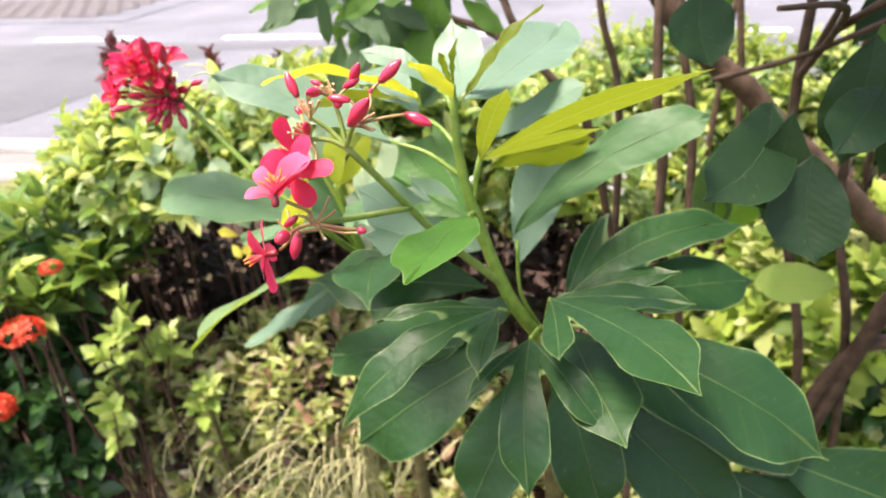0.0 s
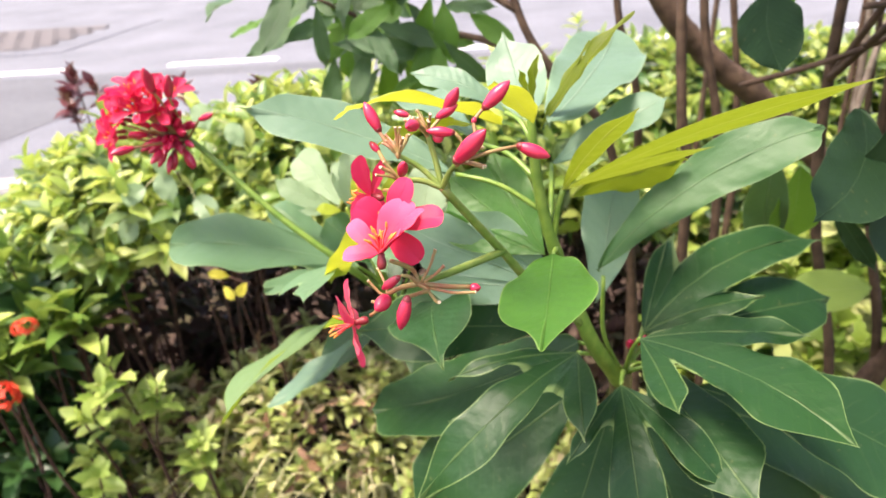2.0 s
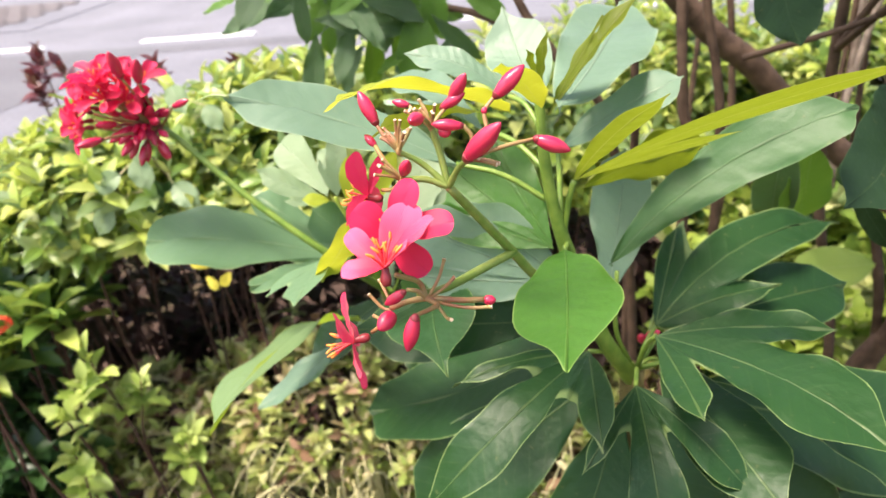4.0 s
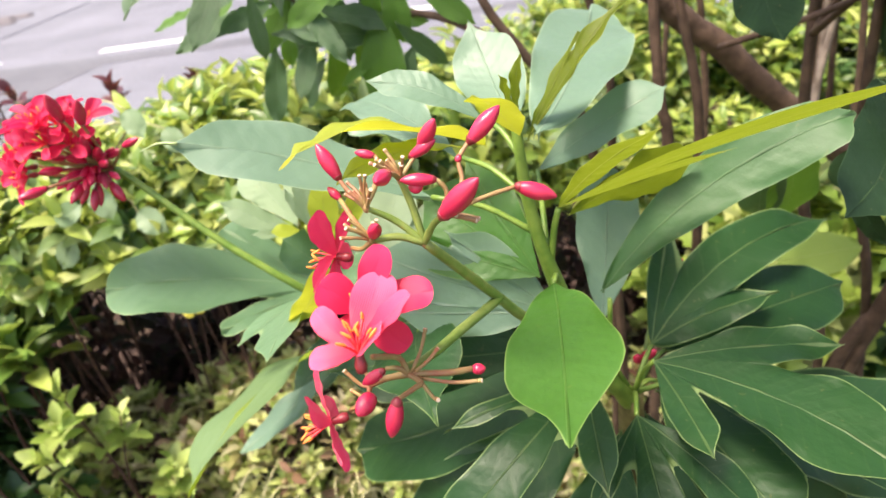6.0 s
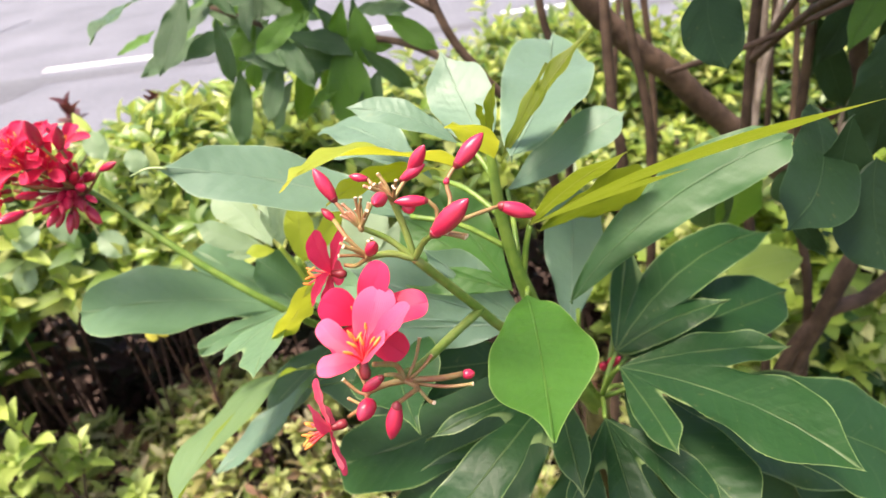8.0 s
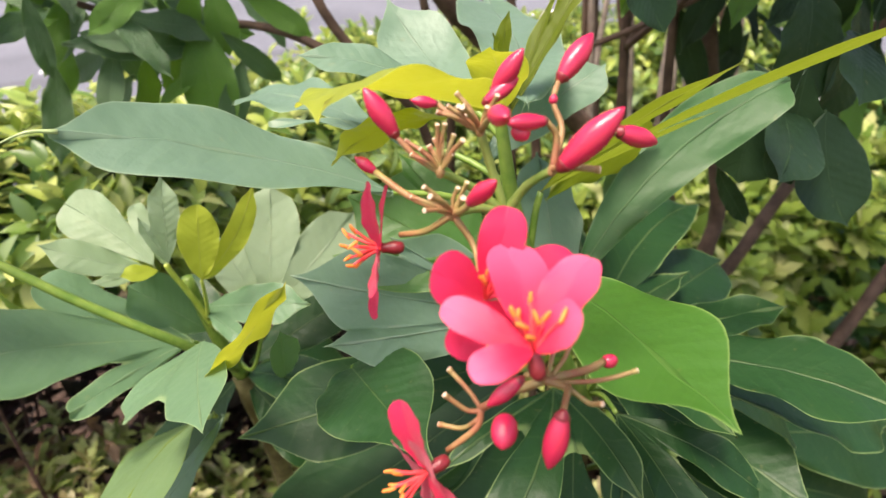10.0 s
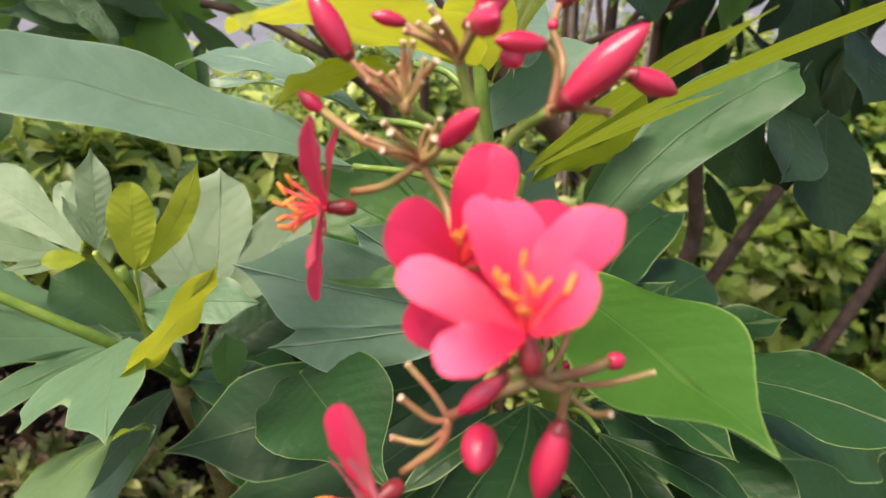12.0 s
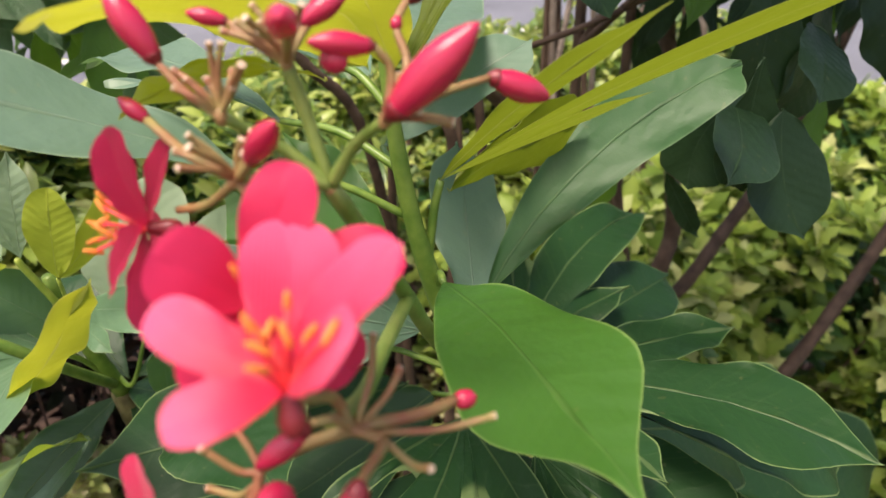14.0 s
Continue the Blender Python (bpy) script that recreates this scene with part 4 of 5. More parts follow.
def side_flower(parent, centre, facing, rays, seed, wave=0.010):
    """A nearly flat flower seen from the side: each ray is (degrees round its axis from the top, length, half width, lean to the front, roll)."""
    n = Vector(facing).normalized()
    up = (Vector((0, 0, 1)) - n * n.z).normalized()
    away = n.cross(up) if n.cross(up).y > 0 else up.cross(n)
    c = Vector(centre)
    petals = []
    for deg, length, half, lean, roll in rays:
        d = up * math.cos(radians(deg)) + away * math.sin(radians(deg))
        petals.append((c + (d + n * lean).normalized() * length, n - d * lean + n.cross(d) * roll, half, 0.03))
    return posed_flower(parent, centre, facing, petals, seed, wave=wave)


side_flower(shrub, (-0.0318, 0.4172, 1.2022), (-0.97, 0.24, 0.08), ((-14, 0.0165, 0.0043, 0.20, 0.28), (44, 0.0140, 0.0042, -0.14, 0.05), (120, 0.0140, 0.0042, 0.0, 0.2), (186, 0.0165, 0.0044, 0.06, -0.28), (262, 0.0140, 0.0046, 0.10, 0.2)), 5)
side_flower(shrub, (-0.0358, 0.3845, 1.1705), (-0.955, -0.20, -0.14), ((-24, 0.0150, 0.0042, 0.16, -0.04), (32, 0.0150, 0.0042, -0.06, -0.38), (110, 0.0140, 0.0042, -0.02, 0.2), (183, 0.0172, 0.0046, 0.02, -0.12), (256, 0.0130, 0.0042, -0.08, 0.2)), 6)

# upper cluster: twigs from the stalk's end
TOP, HUB_L, HUB_M, HUB_R, S1 = (-0.010, 0.4145, 1.225), (-0.020, 0.412, 1.219), (-0.0195, 0.4075, 1.2115), (0.0005, 0.4035, 1.2185), (-0.006, 0.411, 1.207)
for i, (hub, r) in enumerate(((TOP, 0.0009), (HUB_L, 0.0008), (HUB_M, 0.0009), (HUB_R, 0.0008))):
    a, b = Vector(S1), Vector(hub)
    tube("pedicel", [a, (a + b) / 2 + Vector((0, 0.001, 0.001)), b], 0.0011, r, STALK, shrub, "olive green cluster branch", 8, 5, 0.15, 60 + i)
twig(shrub, [HUB_R, (0.0, 0.4015, 1.2195), (0.0, 0.4, 1.2205)])
bud(shrub, (0.0, 0.400, 1.220), (0.0100, 0.3950, 1.2318), 0.62)
twig(shrub, [HUB_R, (0.010, 0.4065, 1.2205), (0.0200, 0.410, 1.2212)])
bud(shrub, (0.0198, 0.410, 1.2213), (0.0302, 0.409, 1.2172), 0.72)
twig(shrub, [HUB_R, (0.006, 0.4095, 1.224), (0.0058, 0.413, 1.2290), (0.009, 0.4162, 1.2325)])
bud(shrub, (0.0090, 0.4160, 1.2322), (0.0178, 0.4180, 1.2405), 0.69)
bud(shrub, (0.0055, 0.4128, 1.2285), (0.0062, 0.4132, 1.2305), 1.00, True)
twig(shrub, [HUB_R, (0.002, 0.405, 1.2245), (-0.0002, 0.4052, 1.228)])
bud(shrub, (-0.0003, 0.4052, 1.2280), (-0.0092, 0.4046, 1.2292), 0.66)
bud(shrub, (-0.0060, 0.4070, 1.2275), (-0.0050, 0.4040, 1.2255), 1.20, True)
twig(shrub, [TOP, (-0.011, 0.408, 1.2295), (-0.0122, 0.4035, 1.2315)])
bud(shrub, (-0.0118, 0.4050, 1.2312), (-0.0138, 0.3955, 1.2336), 0.70)
twig(shrub, [TOP, (-0.0075, 0.417, 1.2275), (-0.0040, 0.4205, 1.2305)])
bud(shrub, (-0.0042, 0.4203, 1.2303), (0.0010, 0.4170, 1.2395), 0.66)
bud(shrub, (-0.0070, 0.4190, 1.2290), (0.0005, 0.4180, 1.2335), 0.66)
twig(shrub, [HUB_L, (-0.0235, 0.415, 1.2215), (-0.0268, 0.418, 1.2258)])
bud(shrub, (-0.0266, 0.4180, 1.2256), (-0.0314, 0.4212, 1.2352), 0.67)
twig(shrub, [TOP, (-0.014, 0.418, 1.2275), (-0.0165, 0.4210, 1.2298)])
bud(shrub, (-0.0164, 0.4210, 1.2298), (-0.0218, 0.4220, 1.2312), 0.78)
twig(shrub, [HUB_M, (-0.025, 0.418, 1.2125), (-0.0295, 0.4265, 1.2158)], 0.0008, 0.0007)
bud(shrub, (-0.0292, 0.4264, 1.2155), (-0.0328, 0.4290, 1.2188), 0.86)
twig(shrub, [HUB_M, (-0.0188, 0.404, 1.2138), (-0.0180, 0.4022, 1.2158)])
bud(shrub, (-0.0182, 0.4024, 1.2156), (-0.0156, 0.3958, 1.2222), 0.66)
twig(shrub, [HUB_M, (-0.0235, 0.4125, 1.2065), (-0.0275, 0.418, 1.2040)], 0.0007, 0.0006)
twig(shrub, [HUB_M, (-0.0165, 0.4035, 1.2045), (-0.0205, 0.3925, 1.1990)], 0.0007, 0.0006)
twig(shrub, [(-0.0130, 0.3820, 1.1865), (-0.0145, 0.3825, 1.1915), (-0.0195, 0.3755, 1.1985)], 0.0008, 0.0007)
rnd = random.Random(41)
KNOB_MESH = make_mesh("node", *turned([(0.3, -1.0), (0.75, -0.7), (1.0, -0.1), (0.9, 0.45), (0.55, 0.85), (0.15, 1.0)], 9))
for k, hub in enumerate((TOP, HUB_L, HUB_M, HUB_R, S1)):
    part("node", KNOB_MESH, PEDICEL, shrub, "", Matrix.Translation(hub) @ pose(0, 0, 0, 70 + 17 * k, 0, 40 * k) @ Matrix.Diagonal((0.00105, 0.0014, 0.00105, 1)))
for hub, count in ((TOP, 10), (HUB_L, 12), (HUB_M, 8), (HUB_R, 7)):
    for k in range(count):
        d = Vector((rnd.uniform(-0.8, 0.5), rnd.uniform(-0.5, 0.7), rnd.uniform(0.25, 1.0))).normalized()
        if hub is HUB_R:
            d = Vector((rnd.uniform(0.1, 0.9), rnd.uniform(-0.7, 0.4), rnd.uniform(-0.1, 0.7))).normalized()
        ln = rnd.uniform(0.0050, 0.0095)
        stub(shrub, hub, Vector(hub) + d * ln, rnd.uniform(0.00040, 0.00056), (rnd.uniform(-1, 1) * 0.0006, rnd.uniform(-1, 1) * 0.0006, 0.0005))
# lower cluster
HUB_2 = (-0.0130, 0.3820, 1.1865)
twig(shrub, [HUB_2, (-0.019, 0.384, 1.184), (-0.0240, 0.3860, 1.1805)], 0.0009, 0.0008)
twig(shrub, [(-0.0240, 0.3860, 1.1805), (-0.0255, 0.385, 1.1770), (-0.031, 0.387, 1.1715)], 0.0007, 0.0006)
for a, b, bend in (
    ((-0.024, 0.386, 1.1805), (-0.0275, 0.3925, 1.1862), (0, 0, 0)),
    ((-0.0245, 0.386, 1.1800), (-0.0302, 0.3882, 1.1842), (0, 0, -0.0012)),
    ((-0.0248, 0.3855, 1.1785), (-0.0305, 0.3915, 1.1742), (0, 0, -0.0012)),
    ((-0.010, 0.381, 1.1855), (0.0050, 0.3780, 1.1853), (0, 0, -0.0004)),
    ((-0.0095, 0.3785, 1.1860), (-0.0058, 0.3735, 1.1848), (0, 0, -0.0012)),
    ((-0.012, 0.382, 1.1870), (-0.0075, 0.388, 1.1950), (0, 0, 0.0006)),
    ((-0.011, 0.382, 1.1870), (-0.005, 0.3855, 1.1905), (0, 0, 0.0006)),
):
    stub(shrub, a, b, 0.00050, Vector(bend) + Vector((0.0006, -0.0003, -0.0004)))
twig(shrub, [HUB_2, (-0.0105, 0.380, 1.1860), (-0.0095, 0.3785, 1.1860)], 0.0008, 0.0007)
twig(shrub, [HUB_2, (-0.003, 0.383, 1.1845), (0.0030, 0.3855, 1.1828)], 0.0009, 0.0008)
bud(shrub, (0.0030, 0.3855, 1.1826), (0.0066, 0.3857, 1.1822), 0.95, True)
twig(shrub, [(-0.0095, 0.3785, 1.1860), (-0.0130, 0.3742, 1.1872), (-0.0150, 0.3715, 1.1880)])
bud(shrub, (-0.0150, 0.3716, 1.1880), (-0.0182, 0.3705, 1.1768), 0.66)
bud(shrub, (-0.0222, 0.3790, 1.1838), (-0.0258, 0.3735, 1.1822), 0.85, True)
bud(shrub, (-0.0184, 0.3801, 1.1902), (-0.0248, 0.3815, 1.1850), 0.66)
twig(shrub, [HUB_2, (-0.015, 0.381, 1.1895), (-0.0178, 0.3800, 1.1908)])

# a few buds deeper in the shrub
tube("flower_stalk", [(0.080, 0.495, 1.062), (0.100, 0.540, 1.075), (0.118, 0.572, 1.074)], 0.0016, 0.0011, STALK, shrub, "olive green side stalk", 7, 5)
for a1, b1 in (((0.118, 0.572, 1.075), (0.124, 0.568, 1.086)), ((0.119, 0.572, 1.073), (0.131, 0.570, 1.078)), ((0.116, 0.572, 1.074), (0.110, 0.568, 1.084)), ((0.084, 0.506, 1.072), (0.089, 0.500, 1.081)), ((0.082, 0.506, 1.070), (0.080, 0.499, 1.079))):
    bud(shrub, a1, b1, 0.75)

# ---------------------------------------------------------------- second flowering shrub
other = thing("flowering_shrub", (-0.05, 0.72, 0.10), "second flowering shrub with pale lobed leaves and one red flower cluster", "shrub")
tube("stem", [(-0.05, 0.72, 0.08), (-0.05, 0.70, 0.5), (-0.055, 0.65, 0.88), (-0.068, 0.612, 1.036)], 0.008, 0.0055, WOODY, other, "green-brown woody stem", 10, 7, 0.12, 70)
tube("branch", [(-0.068, 0.612, 1.036), (-0.076, 0.607, 1.070), (-0.082, 0.603, 1.108)], 0.0042, 0.0026, GREEN_STEM, other, "", 8, 6, 0.1, 71)
tube("flower_stalk", [(-0.070, 0.606, 1.045), (-0.085, 0.565, 1.092), (-0.125, 0.566, 1.130), (-0.165, 0.577, 1.167), (-0.176, 0.578, 1.178)], 0.0024, 0.0016, GREEN_STEM, other, "long green flower stalk", 8, 7, 0.05, 72)
P2 = (-0.069, 0.611, 1.040)
blade(other, (-0.0871, 0.5946, 1.0766), (-0.1930, 0.5528, 1.1185), (0.18, -0.20, 0.96), 0.232, [(-38.0, 0.598, 0.130), (32.1, 0.629, 0.055)], 0.020, 0.054, 0.00, 1.38, 0.41, 0.0, 0.33, MID_LEAF, "pale green lobed leaf with rounded end", 73)
lobed_leaf(other, (-0.078, 0.535, 1.114), (-0.080, 0.458, 1.133), [((-0.106, 0.496, 1.111), 0.17)], (-0.35, 0.3, 0.85), 0.15, 0.17, 0.04, 0.10, MID_LEAF, "pale forked leaf end with light margin", 76, web=0.70, wave=0.004)
tube("petiole", [P2, (-0.078, 0.604, 1.062), (-0.0871, 0.5946, 1.0766)], 0.0014, 0.0011, GREEN_STEM, other, "", 6, 5)
blade(other, (-0.0857, 0.6002, 1.0208), (-0.1408, 0.4642, 1.0542), (-0.24, 0.18, 0.95), 0.185, [], 0.150, -0.060, -0.38, 1.28, 0.56, 0.08, 0.3, RIB_LEAF, "long green leaf with yellow midrib, hanging forward", 74)
blade(other, (-0.0806, 0.5771, 1.0398), (-0.1489, 0.5395, 0.9990), (-0.42, -0.02, 0.91), 0.125, [], 0.003, -0.061, 0.27, 1.08, 0.56, 0.1, 0.3, SKY_SHEEN_LEAF, PALE, 75)
SHOOT, SHOOT_2 = (-0.0879, 0.595, 1.1181), (-0.0748, 0.582, 1.1160)
tube("branch", [(-0.076, 0.602, 1.078), (-0.081, 0.598, 1.098), SHOOT, (-0.0885, 0.595, 1.1215)], 0.0018, 0.0012, SPROUT_STEM, other, "", 7, 5)
tube("branch", [(-0.077, 0.600, 1.084), (-0.0755, 0.590, 1.100), SHOOT_2], 0.0011, 0.0008, SPROUT_STEM, other, "", 6, 5)
GREY = "pale grey-green young leaf"
blade(other, (-0.0940, 0.596, 1.1215), (-0.1273, 0.630, 1.1467), (-0.10, -0.88, 0.45), 0.23, [(-34.0, 0.55, 0.10)], 0.03, 0.03, 0.0, 1.25, 0.38, 0.0, 0.3, VINE_LEAF, GREY, 80)
blade(other, (-0.0955, 0.595, 1.1205), (-0.1385, 0.604, 1.1395), (0.0, -0.90, 0.45), 0.155, [(26.0, 0.50, 0.07)], 0.04, -0.03, 0.0, 1.1, 0.7, 0.1, 0.4, VINE_LEAF, GREY, 81)
blade(other, (-0.0875, 0.595, 1.1215), (-0.0813, 0.595, 1.1647), (0.10, -0.90, 0.40), 0.15, [(24.0, 0.62, 0.07)], 0.04, 0.0, 0.0, 1.0, 0.6, 0.1, 0.3, SHOOT_LEAF, GREY, 82)
blade(other, SHOOT_2, (-0.0688, 0.575, 1.1555), (-0.20, -0.90, 0.30), 0.22, [], 0.03, 0.0, 0.0, 0.85, 0.5, 0.0, 0.3, SPROUT_LEAF, "small yellow-green new leaf", 83)
blade(other, SHOOT_2, (-0.0440, 0.577, 1.1605), (0.30, -0.80, 0.40), 0.105, [], 0.05, 0.06, 0.0, 0.8, 0.7, 0.1, 0.3, SPROUT_LEAF, "small yellow-green new leaf", 84)
blade(other, (-0.0925, 0.594, 1.1195), (-0.1080, 0.588, 1.1235), (0.0, -0.60, 0.80), 0.26, [], 0.03, 0.0, 0.0, 0.9, 0.6, 0.1, 0.3, SPROUT_LEAF, "small yellow-green new leaf", 85)
blade(other, (-0.0488, 0.6, 1.0786), (-0.0336, 0.62, 1.1416), (-0.05, -0.86, 0.45), 0.215, [(-38.0, 1.02, 0.215), (34.0, 0.72, 0.16)], 0.04, 0.02, 0.0, 0.95, 0.5, 0.05, 0.48, SHOOT_LEAF, "broad pale grey-green lobed leaf", 86)
tube("petiole", [(-0.068, 0.612, 1.045), (-0.061, 0.6, 1.0473), (-0.0488, 0.6, 1.0786)], 0.0013, 0.0010, GREEN_STEM, other, "", 6, 5)
blade(other, (-0.0788, 0.61, 1.0705), (-0.1096, 0.61, 1.1067), (-0.1, -0.60, 0.80), 0.30, [], 0.04, 0.0, 0.0, 1.0, 0.5, 0.05, 0.3, MID_LEAF, "", 87)
blade(other, (-0.0473, 0.59, 1.0433), (-0.0454, 0.585, 1.0764), (0.35, -0.85, 0.2), 0.26, [], 0.05, 0.0, 0.0, 0.8, 0.55, 0.1, 0.3, MID_LEAF, "folded light green leaf bud", 88, 0.35)
blade(other, (-0.078, 0.602, 1.090), (-0.030, 0.565, 1.100), (0.1, -0.70, 0.60), 0.17, [(-30.0, 0.6, 0.08)], 0.05, 0.0, 0.0, 1.1, 0.6, 0.1, 0.3, MID_LEAF, "", 89)
simple_leaf(other, (-0.079, 0.500, 1.121), (-0.048, 0.468, 1.172), (0.35, -0.75, -0.35), 0.11, 0.04, 0.08, SPROUT_LEAF, "yellow-green underside of a folded leaf", 0.6, 0.8, 99)
for k, (base, tip, up, half) in enumerate((
    ((-0.066, 0.615, 1.035), (-0.020, 0.560, 1.045), (0, -0.4, 0.9), 0.2),
    ((-0.066, 0.615, 1.030), (-0.035, 0.575, 0.985), (0, -0.8, 0.6), 0.2),
    ((-0.070, 0.618, 1.030), (-0.130, 0.600, 0.985), (-0.2, -0.6, 0.8), 0.2),
    ((-0.062, 0.622, 1.035), (0.010, 0.630, 1.060), (0, -0.6, 0.8), 0.2),
    ((-0.066, 0.63, 1.030), (-0.10, 0.70, 1.060), (0, -0.6, 0.8), 0.2),
    ((-0.060, 0.63, 1.020), (0.0, 0.66, 0.990), (0, -0.7, 0.7), 0.22),
)):
    simple_leaf(other, base, tip, up, half, 0.06, 0.1, LEAF, "dark green glossy leaf", 1.0, 0.6, 90 + k)
# its flower cluster: open flowers above, buds below and beside them
rnd = random.Random(7)
ST = Vector((-0.176, 0.578, 1.178))
for k, (c, d) in enumerate((
    ((-0.187, 0.566, 1.207), (0.15, -0.45, 0.90)), ((-0.199, 0.570, 1.204), (-0.35, -0.40, 0.85)), ((-0.209, 0.574, 1.197), (-0.70, -0.35, 0.60)), ((-0.203, 0.562, 1.196), (-0.55, -0.70, 0.45)),
    ((-0.191, 0.558, 1.201), (-0.10, -0.75, 0.65)), ((-0.213, 0.568, 1.187), (-0.85, -0.50, 0.10)), ((-0.195, 0.585, 1.205), (-0.20, 0.30, 0.90)), ((-0.178, 0.572, 1.205), (0.40, -0.10, 0.90)),
    ((-0.205, 0.572, 1.206), (-0.50, -0.15, 0.85)), ((-0.194, 0.562, 1.210), (-0.05, -0.30, 0.95)), ((-0.216, 0.576, 1.191), (-0.80, -0.20, 0.55)), ((-0.206, 0.556, 1.187), (-0.60, -0.75, 0.20)), ((-0.183, 0.562, 1.198), (0.35, -0.60, 0.70)),
)):
    c, d = Vector(c), Vector(d).normalized()
    twig(other, [ST, (ST + c) / 2 + Vector((0, 0, -0.002)), c - d * 0.005], 0.0009, 0.0008, seed=k)
    flower(other, c, d, 0.0150, rnd.uniform(0, 72), 1.5, 100 + k, 3, slim=0.70)
for k in range(46):
    right = k % 3 == 0
    d = Vector((rnd.uniform(0.2, 1.0), rnd.uniform(-0.8, 0.2), rnd.uniform(-0.15, 0.9))) if right else Vector((rnd.uniform(-0.9, 0.5), rnd.uniform(-1.0, 0.1), rnd.uniform(-0.75, 0.35)))
    d.normalize()
    a = ST + Vector((-0.008, -0.004, 0.006)) + d * rnd.uniform(0.004, 0.015)
    ln = rnd.uniform(0.008, 0.013)
    twig(other, [ST, (ST + a) / 2, a], 0.0007, 0.0006, seed=k, material=CALYX)
    bud(other, a, a + (d + Vector((-0.1, -0.1, 0.15))).normalized() * ln, 0.64)
for a, b in (((-0.163, 0.571, 1.191), (-0.1527, 0.5695, 1.1948)), ((-0.192, 0.545, 1.184), (-0.2004, 0.5340, 1.1845)), ((-0.172, 0.560, 1.208), (-0.166, 0.553, 1.2215)), ((-0.178, 0.556, 1.212), (-0.176, 0.548, 1.2270))):
    twig(other, [ST, (ST + Vector(a)) / 2, a], 0.0008, 0.0007)
    bud(other, a, b, 0.62)


# ---------------------------------------------------------------- small tree behind
tree = thing("small_tree", (0.22, 0.86, 0.10), "small tree with several brown stems and long dark drooping leaves", "tree")
tube("trunk", [(0.68, 1.00, 0.06), (0.64, 0.95, 0.55), (0.554, 0.93, 0.82), (0.437, 0.93, 0.950), (0.376, 0.93, 1.007), (0.320, 0.93, 1.058), (0.284, 0.93, 1.095), (0.253, 0.93, 1.118), (0.221, 0.93, 1.148), (0.186, 0.93, 1.189), (0.13, 0.95, 1.30)], 0.0145, 0.0118, BARK, tree, "brown leaning trunk", 12, 8, 0.12, 120)
for k, (pts, r0, r1, mat) in enumerate((
    ([(0.20, 0.86, 0.06), (0.19, 0.80, 0.6), (0.180, 0.765, 1.03), (0.168, 0.762, 1.114), (0.160, 0.77, 1.22), (0.155, 0.78, 1.36)], 0.0075, 0.0045, BARK),
    ([(0.24, 0.88, 0.06), (0.225, 0.80, 0.7), (0.205, 0.765, 1.06), (0.178, 0.765, 1.20), (0.165, 0.77, 1.36)], 0.0065, 0.004, BARK),
    ([(0.20, 0.86, 0.08), (0.16, 0.82, 0.8), (0.115, 0.78, 1.08), (0.065, 0.765, 1.156), (0.030, 0.765, 1.215), (0.0, 0.78, 1.34)], 0.0065, 0.0035, BARK),
    ([(0.18, 0.86, 0.08), (0.15, 0.83, 0.9), (0.136, 0.79, 1.12), (0.112, 0.78, 1.21), (0.10, 0.79, 1.36)], 0.0055, 0.0035, BARK),
    ([(0.38, 0.84, 0.06), (0.372, 0.80, 0.6), (0.339, 0.765, 0.851), (0.294, 0.76, 1.016), (0.275, 0.75, 1.15), (0.27, 0.74, 1.36)], 0.0070, 0.0048, BARK),
    ([(0.43, 0.84, 0.06), (0.42, 0.80, 0.6), (0.378, 0.765, 0.88), (0.331, 0.755, 1.058), (0.31, 0.74, 1.36)], 0.0066, 0.0046, BARK),
    ([(0.065, 0.765, 1.156), (0.0, 0.79, 1.19), (-0.08, 0.81, 1.20), (-0.15, 0.82, 1.23)], 0.0045, 0.0025, BARK),
    ([(0.030, 0.765, 1.215), (-0.03, 0.80, 1.25), (-0.12, 0.81, 1.29)], 0.0045, 0.0025, BARK),
    ([(0.211, 0.76, 1.146), (0.26, 0.70, 1.18), (0.31, 0.63, 1.23), (0.34, 0.58, 1.26)], 0.0032, 0.002, BARK),
    ([(0.275, 0.75, 1.15), (0.27, 0.68, 1.22), (0.25, 0.62, 1.25), (0.20, 0.60, 1.26)], 0.0035, 0.002, BARK),
)):
    tube("branch", pts, r0 * 0.78, r1 * 0.78, mat, tree, "brown woody stem", 9, 6, 0.14, 130 + k)
rnd = random.Random(55)
for k in range(16):
    x, y = rnd.uniform(0.28, 0.85), rnd.uniform(0.98, 1.30)
    tube("branch", [(x + rnd.uniform(-.05, .05), y, 0.06), (x, y, 0.6), (x + rnd.uniform(-.05, .03), y, 1.0), (x + rnd.uniform(-.09, .05), y + 0.02, 1.42)], rnd.uniform(0.004, 0.008), 0.0035, GREY_BARK if k % 2 else BARK, tree, "thin upright stem", 8, 5, 0.14, 150 + k)

TREE_LEAVES = [leaf_mesh(1.0, [(0, 1.0, h, 0.95, 0.75)], ar, 0.16, 0.02, 200 + i, 0.08, 0.5) for i, (h, ar) in enumerate(((0.13, 0.05), (0.17, 0.07), (0.15, -0.04), (0.23, 0.05), (0.12, 0.09)))]
TREE_LEAVES_FRESH = [me.copy() for me in TREE_LEAVES]
TREE_LEAVES_SHEEN = [me.copy() for me in TREE_LEAVES]


